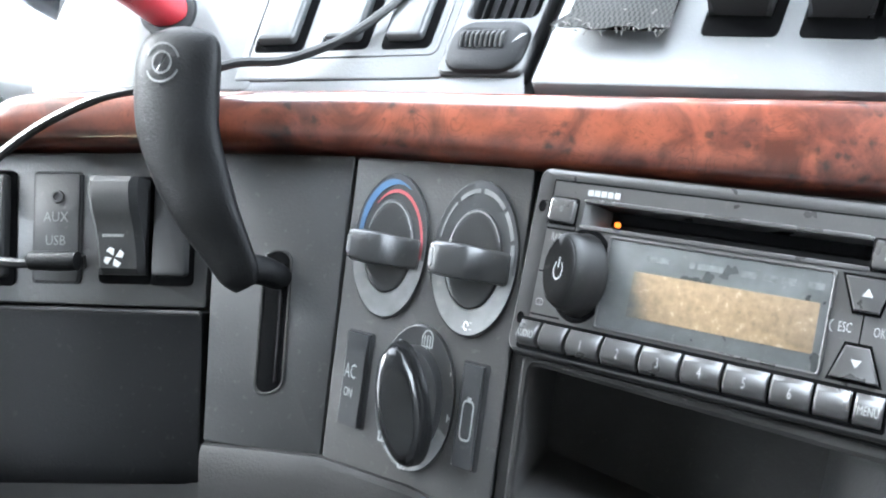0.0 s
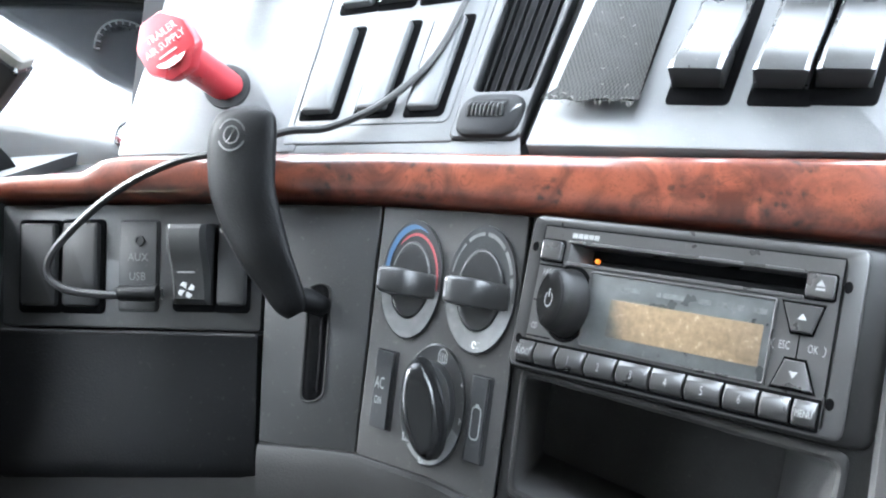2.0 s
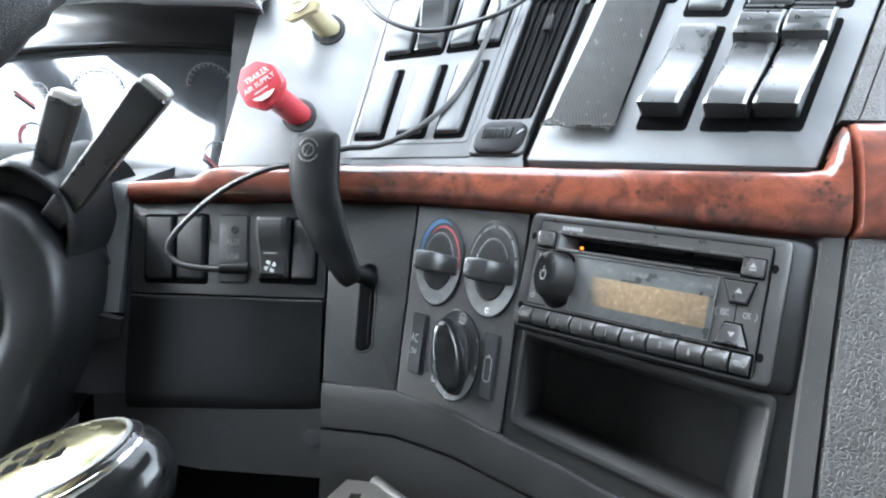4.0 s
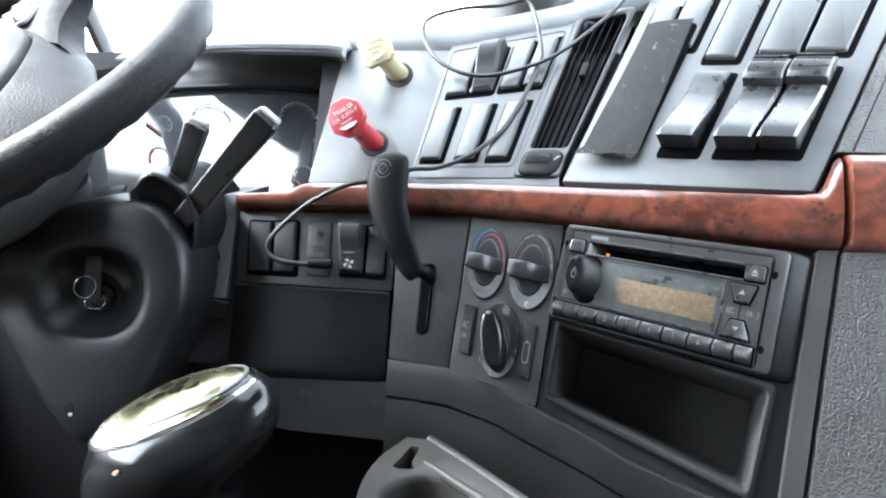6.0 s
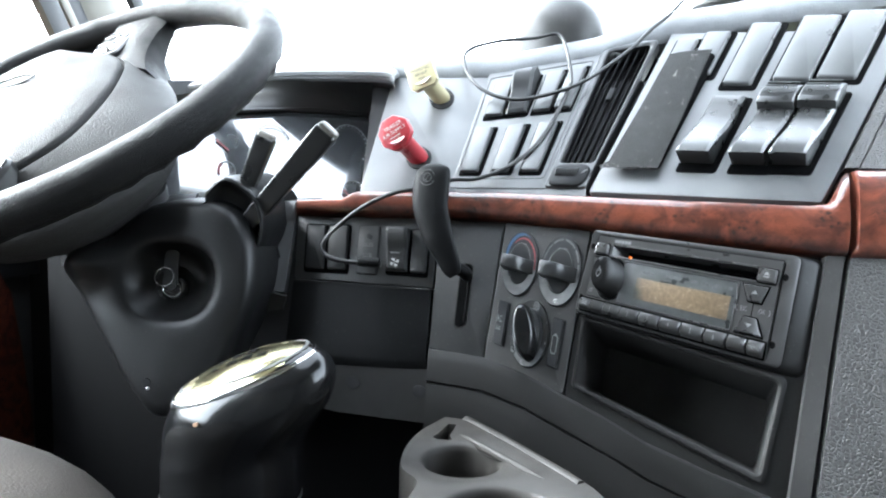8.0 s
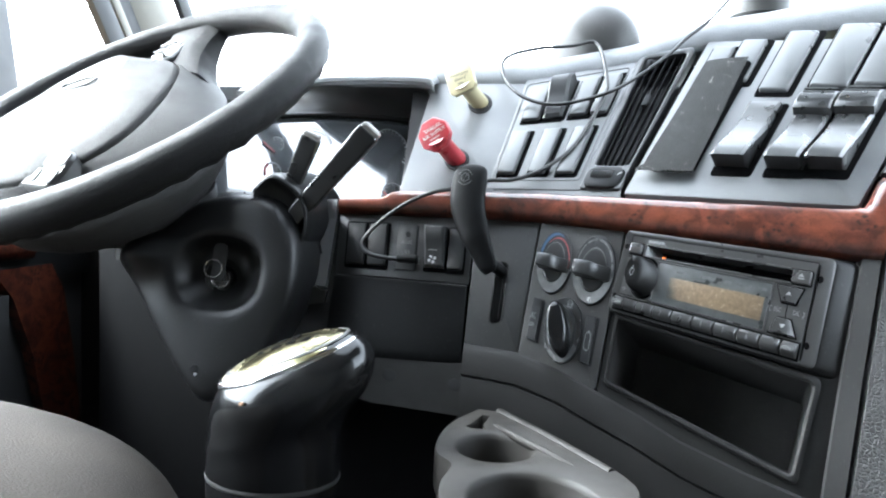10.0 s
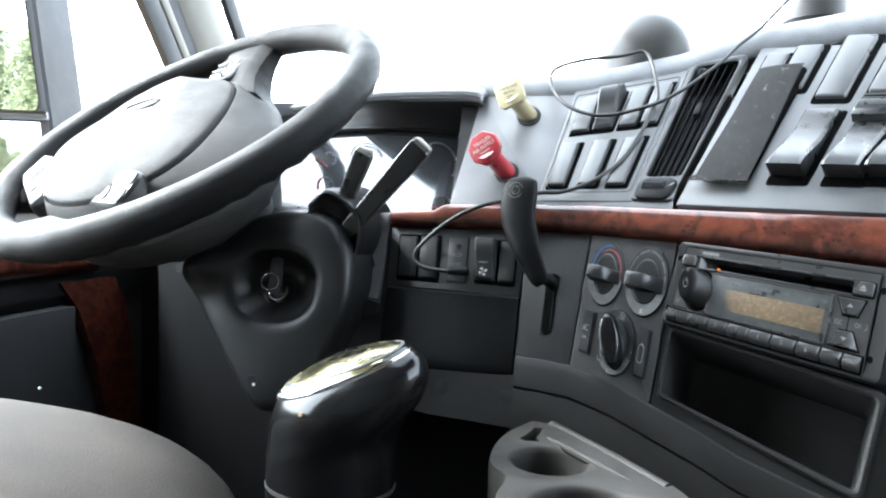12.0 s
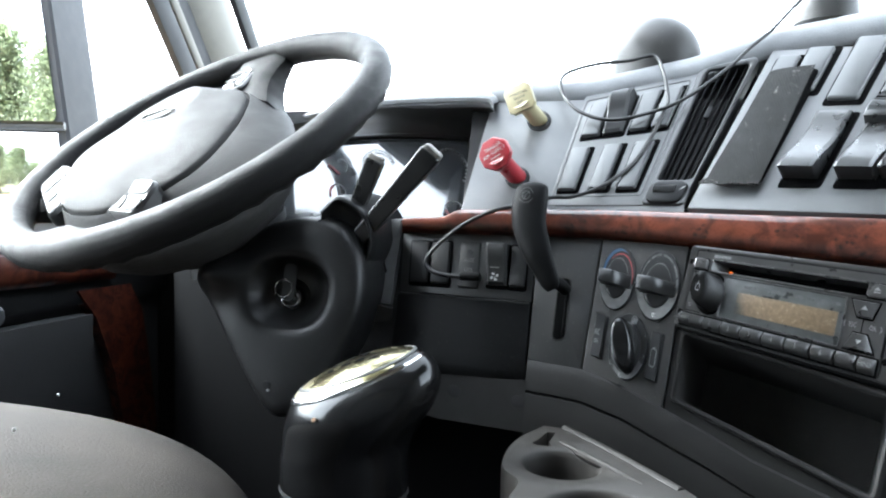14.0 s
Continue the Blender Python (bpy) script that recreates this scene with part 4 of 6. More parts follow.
    def seated(u, v, s=1.0, feet=True):
        """A little seated figure sign drawn as bars, with an air arrow."""
        icon(u, v, [(-2.2 * s, 0.6 * s, 1.3 * s, 1.3 * s), (-2.0 * s, -1.6 * s, 0.9 * s, 2.0 * s), (-2.0 * s, -1.8 * s, 3.0 * s, 0.7 * s), (0.6 * s, -1.4 * s, 0.6 * s, 1.4 * s)])
        icon(u, v, [(0.4 * s, 1.0 * s, 2.2 * s, 0.5 * s)] if feet else [(1.6 * s, -1.6 * s, 1.6 * s, 0.5 * s)])

    part("icon", P.taper_arc(60, 49, [(20, 3.2, 3.6), (90, 3.4, 3.8), (160, 3.2, 3.6)], 3.0), GREYPRINT, t)
    icon(60, 49.5, [(-3.2, -2, 0.4, 3.4), (2.8, -2, 0.4, 3.4), (-1.9, -2.6, 0.45, 4.0), (-0.3, -2.8, 0.45, 4.4), (1.3, -2.6, 0.45, 4.0), (-3, -2.2, 6, 0.35)], GREYPRINT)
    seated(45.5, 46)
    seated(39.5, 15.5, 0.9, False)
    seated(53.5, 9, 0.9, False)
    icon(77, 28, [(-0.6, -1.6, 0.7, 2.4), (0.2, -0.6, 0.8, 0.6)])
    icon(75.5, 41, [(-0.3, -0.6, 0.6, 1.2)])
    part("icon", P.taper_arc(80, 56.5, [(0, 0.9, 1.4), (300, 0.9, 1.4)], 3.0), WHITE, t)
    icon(80, 56.5, [(1.6, 0.9, 1.6, 0.45), (1.6, -1.1, 1.6, 0.45), (-2.4, -0.8, 1.2, 0.5)])


climate()


# ---------------------------------------------------------------- switches
FLAT = Panel([(0, 0), (1, 0), (1, 1), (0, 1)], 1, 1, (-0.40, -0.2))


def blank_key(P, u0, v0, u1, v1, label="grey blank switch cover set in a flat dark plate painting the recess shade", w=5.4, mat=KEYGREY, right=5.0):
    t = thing("blank_switch", P.at((u0 + u1) / 2, (v0 + v1) / 2), label, "switch", "blank switches")
    # Flat dark plate paints the recess shade, wider right of and below the key.
    part("recess", P.plate(u0 - 2.6, v0 - 4.2, u1 + right * min(1.0, (u1 - u0) / 20), v1 + 2.4, 0.2, 0.9, 3, 0.2), DEEP, t, "flat dark plate painting the recess shade")
    part("cover", P.plate(u0, v0, u1, v1, 0.6, w, 2.4, 1.9), mat, t)


def rocker_switch(P, u0, v0, u1, v1, profile, label, tab=False, mat=SWITCH, mark=None):
    t = thing("rocker_switch", P.at((u0 + u1) / 2, (v0 + v1) / 2), label, "switch", "rocker switches")
    # Flat dark plate stands for the shade around and under the rocker.
    part("recess", P.plate(u0 - 1.5, v0 - 4.5, u1 + (5.5 if profile is PROUD else 2), v1 + 2, 0.2, 0.9, 3, 0.2), DEEP, t, "flat dark plate painting the recess shade")
    part("key", P.rocker(u0, v0, u1, v1, 0.6, profile, 2.6, 16, 4.5 if profile is PROUD else 0), mat, t, "", 22)
    if tab:
        d = (v1 - v0)
        part("lock_tab", P.rocker(u0 - 0.5, v1 - 0.25 * d, u1 + 0.5, v1 + 2, 6, [17, 19, 19, 17, 12], 1.5), mat, t, "ribbed lock tab")
        for k in range(4):
            v = v1 - 0.16 * d + k * 0.05 * d
            part("rib", P.bar(u0 + 1.5, v, u1 - 1.5, v + 0.018 * d, 18.6 - k * 0.5, 0.7), mat, t)
        part("lens", P.plate((u0 + u1) / 2 - 4, v1 - 0.38 * d, (u0 + u1) / 2 + 4, v1 - 0.32 * d, 7, 8.9, 1, 0.2), SWITCH, t)
    if mark:
        part("symbol", mark(P), DIMPRINT, t)
    return t


PROUD = [24, 21.5, 16, 11, 8, 7, 8]


def key_mark(u0, v0, u1, v1):
    """A thin outlined symbol that follows the slope of a rocker's face."""
    def draw(P):
        outer, inner = rounded(u0, v0, u1, v1, 1.4), rounded(u0, v0, u1, v1, 1.4, 0.6)
        def w(v):
            return float(np.interp((v - 27) / 70, np.linspace(0, 1, 7), PROUD)) + 0.15
        rows = [[P.at(*p, w(p[1])) for p in pair] for pair in zip(outer, inner)]
        return slab(rows + rows[:1], OUTV * -0.0003)
    return draw


blank_key(RIGHT, 11, 116, 30, 151)
blank_key(RIGHT, 33.5, 116, 55, 158)
blank_key(RIGHT, 70, 106, 95, 166)
blank_key(RIGHT, 110.5, 110, 142, 172)
blank_key(RIGHT, 146, 112, 178, 176)
rocker_switch(RIGHT, 69, 27, 97, 93, PROUD, "black rocker switch pressed in at its top", mat=ROCKER)
rocker_switch(RIGHT, 113, 27, 142, 97, PROUD, "black rocker switch with a lock tab and a worn symbol", True, mark=key_mark(121, 52, 131, 57), mat=ROCKER)
rocker_switch(RIGHT, 145.5, 28, 175.5, 99, PROUD, "black rocker switch with a lock tab and a worn symbol", True, mark=key_mark(153, 53, 164, 59), mat=ROCKER)
blank_key(CENTRE, -1, 18.5, 20.5, 75.5)
blank_key(CENTRE, 37.5, 18.5, 56.5, 75.5)
blank_key(CENTRE, 70.5, 18, 88.5, 75.5)
blank_key(CENTRE, 4.5, 91, 25, 133)
rocker_switch(CENTRE, 29, 91, 51, 133, [6, 7, 9, 12, 17, 20, 17], "black rocker switch with its upper end raised")
blank_key(CENTRE, 57.5, 91, 75, 133)
blank_key(CENTRE, 78.5, 91, 94, 133)
blank_key(KEYPANEL, 14.5, 13, 37, 63, "dark blank switch cover in the key panel", 4, KEYDARK, 2.6)
blank_key(KEYPANEL, 41, 13, 63, 63.5, "dark blank switch cover in the key panel", 4, KEYDARK, 2.6)
fan = rocker_switch(KEYPANEL, 109, 15.5, 131.5, 61, [5, 5.5, 7, 9, 12, 13.5, 13], "black fan rocker switch with a white fan symbol", mat=KEYDARK)
blank_key(KEYPANEL, 134.5, 15, 151, 61, "dark blank switch cover in the key panel", 4, KEYDARK, 2.6)


def fan_symbol(P, u, v, w, r, parent):
    for k in range(4):
        a = k * math.pi / 2 + 0.4
        pts = [(u + q * r * math.cos(a + b), v + q * r * math.sin(a + b)) for q, b in ((0.15, 0), (0.75, -0.45), (1.0, 0.0), (0.9, 0.5), (0.45, 0.35))]
        part("symbol", P.poly(pts, w, w + 0.3), GREYPRINT, parent)


fan_symbol(KEYPANEL, 119.5, 23.5, 7.4, 5.2, fan)
part("symbol", KEYPANEL.bar(115, 33, 125, 34.2, 9.2), DIMPRINT, fan)


def aux_socket():
    P = KEYPANEL
    t = thing("socket_plate", P.at(86, 38), "dark plate with an audio jack and a charging port", "socket")
    part("groove", P.plate(74.4, 10.4, 98.6, 65.4, 0.1, 0.7, 2.5, 0.1), MATTE, t)
    part("plate", P.plate(75.4, 11.4, 97.6, 64.4, 0.5, 1.4, 2, 0.5), KEYDARK, t)
    part("jack", P.disc(87, 53, [(1.2, 3.2), (2.0, 3.0), (2.0, 1.9), (1.5, 1.8)], 20), MATTE, t, "small audio jack")
    part("print", P.words("AUX", 86.3, 43, 7, 1.6, narrow=0.85), DIMPRINT, t)
    part("print", P.words("USB", 86.3, 31.5, 7, 1.6, narrow=0.85), DIMPRINT, t)
    part("port", P.plate(79, 20, 94, 26.5, 1.2, 2.2, 1, 0.3), MATTE, t)


aux_socket()


# ---------------------------------------------------------------- vent
def air_vent():
    P = VENT
    t = thing("air_vent", P.at(23, 85), "tall black dash air vent with thin louvres", "air vent")
    part("bezel", P.surround((0, 0, 46, 170), (6.5, 35, 42, 165), -9, 2.2, 5, 1.4, depth=16), BLACK, t)
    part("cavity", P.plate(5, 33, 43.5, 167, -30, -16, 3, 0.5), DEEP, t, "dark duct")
    for u in (11.5, 18, 24.5, 31, 37.5):
        part("louvre", slab([[P.at(u, v, w) for w in (-2.5, -4.5, -8)] for v in (35.5, 60, 100, 140, 164.5)], P.at(u + 0.5, 100, 0) - P.at(u, 100, 0)), RUBBER, t)
    for v in (84, 128):
        part("cross_vane", P.bar(6.5, v, 42, v + 1.4, -13, 1.0), KNEE, t)
    part("slider", P.plate(23, 112, 28.5, 124, -3, 1.5, 1.5, 1), KNEE, t)
    part("wheel_seat", P.plate(3, 0.5, 44, 31, 1.5, 4.8, 11, 2.2), KNEE, t)
    part("wheel_slot", P.plate(7.5, 12.5, 34, 26.5, 4, 4.8, 3, 0.2), MATTE, t)
    for k in range(9):
        u = 9.5 + k * 2.6
        part("wheel_rib", P.rocker(u, 14.5, u + 1.5, 24.5, 3, [5.5, 7.5, 8.5, 7.5, 5.5], 0.4, 6), SWITCH, t)
    part("mark", P.poly([(36, 17), (42, 22.5), (39, 22.2)], 4.6, 4.9), GREYPRINT, t)


air_vent()


# ---------------------------------------------------------------- air brake knobs
def brake_knob(name, x, h, reach, outline, mat, label, text, ink, spin):
    """A push-pull knob: collar, stem and a thick cap turned to the driver's side to fit the camera's view."""
    t = thing(name, dash(x, h), label, "brake knob")
    part("collar", FLAT.disc(x, h, [(-1, 13.5), (1.5, 13), (1.5, 11)], 32), MATTE, t)
    tip = FLAT.at(x, h, reach)
    face = Vector((-0.21, -0.975, 0.08)).normalized()
    side = Vector((0, 0, 1)).cross(face).normalized()
    rise = face.cross(side)
    part("stem", tube([FLAT.at(x, h, -1), FLAT.at(x, h, reach * 0.5), FLAT.at(x, h, reach * 0.85), tip], [0.0100, 0.0098, 0.0100, 0.0125], 24, 3), mat, t)
    def on(u, v, w):
        return tip + side * (u / 1000) + rise * (v / 1000) + face * (w / 1000)
    part("cap", loft([[on(u * s, v * s, w) for u, v in outline] for w, s in ((-5, 0.9), (-3.5, 1.0), (1.5, 1.0), (3, 0.95), (3.2, 0.9))]), mat, t)
    ca, sa = math.cos(spin), math.sin(spin)
    for word, size, du, dv in text:
        if word:
            part("print", lettering(word, size, lambda p, q, du=du, dv=dv: on(du + p * ca - q * sa, dv + p * sa + q * ca, 3.5)), ink, t)
        else:
            part("print", loft([[on(du + p * ca - q * sa, dv + p * sa + q * ca, w) for p, q in ((-size, -0.4), (size, -0.4), (size, 0.4), (-size, 0.4))] for w in (3.0, 3.5)]), ink, t)


def soft_polygon(sides, radius, turn, soft=0.12):
    return [(radius * math.cos(turn + 2 * math.pi * k / sides + e), radius * math.sin(turn + 2 * math.pi * k / sides + e)) for k in range(sides) for e in (-soft, soft)]


brake_knob("trailer_air_knob", -176, 91, 46, soft_polygon(8, 18.2, 0.15, 0.06), RED, "red octagonal trailer air supply knob", [("TRAILER", 5.6, -2, 6.5), ("AIR SUPPLY", 5.4, 0, 1), ("", 6, 1.5, -3.6), ("", 4.5, 2.6, -7), ("", 2.5, 3.4, -10.4)], WHITE, 0.55)
brake_knob("parking_brake_knob", -157, 163, 44, soft_polygon(4, 20, -0.40, 0.16), YELLOW, "pale yellow square parking brake knob", [("PARKING", 5.4, -1, 5), ("BRAKE", 4.8, 0.5, 0), ("", 4, 1.6, -4.6), ("", 3, 2, -7.4)], BLACKPRINT, 0.3)


# ---------------------------------------------------------------- hand valve lever
EMBLEM = material("worn_emblem", (0.04, 0.041, 0.041), 0.7, vary=0.5, scale=400)


def hand_lever():
    t = thing("hand_valve_lever", lower_face(-118, -33), "black trailer brake lever hanging from its slot", "lever")
    path = [(-154, 68, 30), (-154.5, 63, 31), (-155.5, 53, 31), (-156, 39, 30), (-155, 23, 29), (-150, 6, 27), (-143.2, -11, 25), (-136, -25, 21), (-130.5, -36, 18), (-128, -41, 16)]
    halves = [9, 15.5, 17.8, 18, 17.2, 16, 13.8, 11.2, 9, 5.5]
    loops = []
    for k, ((x, h, w), a) in enumerate(zip(path, halves)):
        lean = np.interp(k, [0, 4, 9], [0.0, 0.1, 0.62])
        loops.append([lower_face(x + a * math.cos(q) * math.cos(lean) + 2 * math.sin(q), h + a * math.cos(q) * math.sin(lean) * 0.8, w + 0.55 * a * math.copysign(abs(math.sin(q)) ** 0.8, math.sin(q))) for q in np.linspace(0, 2 * math.pi, 28, endpoint=False)])
    fine = []
    for i in range(len(loops[0])):
        fine.append(smooth_path([loop[i] for loop in loops], 4))
    part("handle", loft([list(r) for r in zip(*fine)]), RUBBER, t, "curved black rubber-coated handle")
    part("stem", tube([lower_face(-134, -33, 17), lower_face(-124, -33, 12), lower_face(-118, -35, 3), lower_face(-117, -36, -8)], [0.0068, 0.0066, 0.006, 0.005], 12, 3), RUBBER, t)
    def em(r, a):
        return lower_face(-159 + 0.86 * r * math.cos(a), 50 + r * math.sin(a), 40.9 - 0.02 * (r * math.cos(a)) ** 2 + 0.12 * r * math.cos(a))
    for a0, a1 in ((0.3, 2.7), (3.5, 5.9)):
        part("emblem", slab([[em(r, a) for r in (7.8, 8.7)] for a in np.linspace(a0, a1, 16)], OUTV * 0.0002), EMBLEM, t, "worn grey brake symbol")
    part("emblem", slab([[em(r, a) for r in (4.2, 5.0)] for a in np.linspace(0, 6.28, 20)], OUTV * 0.0002), EMBLEM, t)
    part("emblem", slab([[em(r, a) for r in (-4, 4)] for a in (0.9, 1.1)], OUTV * 0.0002), EMBLEM, t)


hand_lever()
slot = thing("lever_slot", dash(-119, -55), "worn dark slot in the lever panel", "slot", kind="structure")
SLOTQ = Panel([(-127, -88), (-115.5, -86), (-112.5, -24), (-123.5, -24)], 11, 62)
part("rim", SLOTQ.surround((-1.2, -1.2, 12.2, 63.2), (0, 0, 11, 62), 0, 0.7, 5.5, 0.3), BODY, slot)
# Flat black plate paints the depth shade of the slot.
part("slot_shade", SLOTQ.plate(-0.2, -0.2, 11.2, 62.2, -0.5, 0.35, 5.5, 0.1), DEEP, slot)
part("seal", SLOTQ.plate(7.4, 4, 8.6, 57, 0.2, 0.9, 0.5, 0.2), RUBBER, slot, "worn rubber lip")


# ---------------------------------------------------------------- webbing and cable
def strap():
    """Webbing glued over a switch: a limp front face, a thick dark side and a frayed hem."""
    rng = random.Random(4)
    n, m = 24, 12
    rows = []
    for i in range(n + 1):
        f = i / n
        hem = [rng.uniform(-1.2, 1.2) for _ in range(m + 1)]
        row = []
        for j in range(m + 1):
            s = j / m
            u = 9.5 + 46.5 * s + (4.5 * f - 0.5) * max(0, 1 - 4 * s) - 7 * f * max(0, 4 * s - 3)
            v = 20 + 111 * f + 5 * s * f
            if i == 0:
                v += hem[j] - 2.5 * math.sin(math.pi * s)
                u -= 7 * max(0, 1 - 7 * s)
            w = 9 + 0.6 * math.sin(i * 0.35 + s) + 1.5 * math.sin(math.pi * s)
            row.append(RIGHT.at(u, v, w))
        rows.append(row)
    t = thing("webbing_patch", RIGHT.at(30, 80), "strip of dark frayed webbing hung over the switches", "fabric strip")
    bm = slab(rows, OUTV * -0.001)
    layer = bm.loops.layers.uv.new("grid")
    bm.verts.index_update()
    count = (n + 1) * (m + 1)
    for face in bm.faces:
        for loop in face.loops:
            k = loop.vert.index % count
            loop[layer].uv = ((k % (m + 1)) / m, (k // (m + 1)) / n)
    part("cloth", bm, WEAVE, t)
    part("backing", RIGHT.plate(13, 24, 53, 134, 0.5, 8, 4, 2), DEEP, t, "dark thick backing under the cloth")
    for i in range(44):
        s = rng.random()
        a = RIGHT.at(5 + 50 * s, 18 + rng.uniform(-1.5, 2), 10.5)
        part("thread", tube([a, a + Vector((rng.uniform(-0.003, 0.002), -0.001, rng.uniform(-0.003, -0.0005)))], rng.uniform(0.0002, 0.0004), 4), CLOTH_THREAD, t)
    for i in range(9):
        u, v = rng.uniform(14, 46), rng.uniform(45, 130)
        part("lint", tube([RIGHT.at(u + rng.uniform(-1.2, 1.2), v + rng.uniform(-1.5, 1.5), 11.4) for _ in range(3)], 0.00025, 4, 3), CLOTH_THREAD, t)


CLOTH_THREAD = material("loose_thread", (0.055, 0.055, 0.053), 0.9, vary=0.4, scale=200)
strap()

cable = thing("charging_cable", dash(-212, -28), "thin black cable looped over the dash to the charging port", "cable")
upper = [(185, 395, 14), (155, 356, 14), (125, 316, 14), (103, 287, 14), (82, 260, 14), (60, 238, 14), (38, 213, 14), (-5, 177, 13), (-43, 160, 12), (-81, 153, 12), (-114, 165, 12), (-133, 190, 13), (-131, 212, 14), (-100, 224, 14), (-61, 229, 13), (-36, 235, 12), (-26, 213, 12), (-21, 181, 10)]
lower = [(-24, 168, 9), (-35, 140, 8), (-55, 104, 7), (-83, 77, 8), (-114, 61, 10), (-138, 56, 14), (-166, 47, 22), (-193, 42, 20), (-221, 30, 16), (-243, 13, 14), (-260, -7, 13), (-262, -19, 12), (-252, -27, 12), (-232, -30, 12), (-222, -30, 11)]
part("lead", tube([dash(*p) for p in upper + lower], 0.0022, 8, 6), CABLE, cable)
part("plug", loft([[dash(x, -29 + r * math.sin(a), 10 + r * math.cos(a)) for a in np.linspace(0, 2 * math.pi, 12, endpoint=False)] for x, r in ((-226, 2.5), (-224, 4.2), (-208, 4.6), (-204, 4.2))]), RUBBER, cable)
part("plug_tip", box(dash(-209, -31, 2), dash(-203.5, -27, 7)), BLACK, cable)


# ---------------------------------------------------------------- instrument cluster
def cluster():
    # Lens turned so that the sky mirrors in it from the camera.
    n = Vector((0.40, -0.74, 0.62)).normalized()
    c = Vector((-0.345, 0.125, 0.79))
    ux = Vector((0.88, 0.475, 0)).normalized()
    uy = n.cross(ux).normalized()
    def at(a, b, w=0.0):
        return c + ux * a + uy * b + n * w
    t = thing("instrument_cluster", c, "dark instrument cluster with a shiny lens and round gauges", "instrument cluster")
    brow = smooth_path([(-0.16, 0.03, 0), (-0.117, 0.045, 0), (-0.078, 0.054, 0), (-0.004, 0.064, 0), (0.057, 0.066, 0), (0.105, 0.064, 0)], 5)
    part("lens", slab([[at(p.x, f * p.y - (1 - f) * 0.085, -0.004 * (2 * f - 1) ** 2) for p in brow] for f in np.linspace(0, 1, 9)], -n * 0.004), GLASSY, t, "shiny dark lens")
    rim = smooth_path(hood, 5)
    wall = []
    for k in range(9):
        f = k / 8
        row = []
        for i, p in enumerate(brow):
            k_ = (1 - i / (len(brow) - 1)) * 22
            q = rim[int(k_)].lerp(rim[int(k_) + 1], k_ - int(k_))
            e = at(p.x, p.y, 0.001)
            m = Vector((q.x, q.y + 0.006, q.z - 0.006))
            row.append(e.lerp(m, f) + Vector((0, 0.03 * math.sin(math.pi * f), 0.004 * math.sin(math.pi * f))))
        wall.append(row)
    # Panel grey here puts the haze under the hood into the colour.
    part("visor_wall", slab(wall, (0, 0.006, 0)), PANEL, t, "curved wall under the hood, greyed for haze")
    part("lens_bead", tube([at(p.x, p.y, 0.002) for p in brow], 0.0022, 8), BLACK, t)
    def ring(u, v, ru, rv, a0, a1, mat, th=0.0012, ticks=9):
        part("scale", slab([[at(u + (ru - q) * math.cos(s), v + (rv - q) * math.sin(s), 0.0012) for q in (0, th)] for s in np.radians(np.linspace(a0, a1, 28))], -n * 0.0006), mat, t)
        for s in np.radians(np.linspace(a0, a1, ticks)) if ticks else ():
            part("tick", slab([[at(u + (ru - q) * math.cos(s + e), v + (rv - q) * math.sin(s + e), 0.0014) for q in (0.0015, 0.0045)] for e in (-0.025, 0.025)], -n * 0.0004), GREYPRINT, t)
    ring(-0.022, 0.01, 0.022, 0.029, 15, 165, GREYPRINT, ticks=13)
    ring(0.074, 0.014, 0.023, 0.032, -50, 170, GREYPRINT, ticks=17)
    ring(0.069, -0.063, 0.015, 0.021, 5, 175, GREYPRINT, 0.0009)
    ring(-0.069, 0.01, 0.008, 0.011, -60, 130, GREYPRINT, 0.0009, 5)
    ring(-0.076, -0.033, 0.010, 0.014, -60, 130, GREYPRINT, 0.0009, 5)
    ring(-0.076, -0.033, 0.0105, 0.0145, 120, 200, REDPRINT, 0.0028, 0)
    for a, b in (((-0.0865, 0.0115), (-0.0725, -0.004)), ((0.056, -0.057), (0.0655, -0.073))):
        a, b = Vector((*a, 0)), Vector((*b, 0))
        s = Vector((-(b - a).y, (b - a).x, 0)).normalized() * 0.0012
        part("needle", slab([[at(p.x + s.x, p.y + s.y, 0.0024), at(p.x - s.x, p.y - s.y, 0.0024)] for p in (a, b)], -n * 0.001), REDPRINT, t, "red needle")


# Reflectance raised far above glass so that the lens carries window glare.
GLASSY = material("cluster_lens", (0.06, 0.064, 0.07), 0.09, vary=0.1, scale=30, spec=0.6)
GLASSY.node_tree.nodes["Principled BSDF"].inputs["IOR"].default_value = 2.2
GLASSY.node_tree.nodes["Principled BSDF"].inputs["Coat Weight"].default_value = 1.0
hood = [(-0.219, 0.109, 0.874), (-0.228, 0.112, 0.881), (-0.277, 0.122, 0.884), (-0.372, 0.147, 0.886), (-0.452, 0.175, 0.880), (-0.539, 0.201, 0.872), (-0.67, 0.245, 0.851)]
cluster()
rows = []
for dy, dz in ((0.008, -0.007), (0.001, -0.004), (0.0, 0.0), (0.004, 0.0045), (0.03, 0.010), (0.15, 0.012), (0.9, -0.06)):
    rows.append([Vector((x, y + dy, z + dz)) for x, y, z in smooth_path(hood, 5)])
part("cluster_hood", slab(rows, (0, 0.004, -0.003)), ROLL, dashboard, "grey hood over the instruments")
part("defroster_block", loft([[Vector((x, y + 0.3 * (x + 0.52), z)) for x, z in ((-0.552, 0.856), (-0.500, 0.868), (-0.488, 0.884), (-0.54, 0.881), (-0.552, 0.869))] for y in (0.19, 0.2, 0.23)]), ROLL, dashboard, "grey corner block beside the hood")
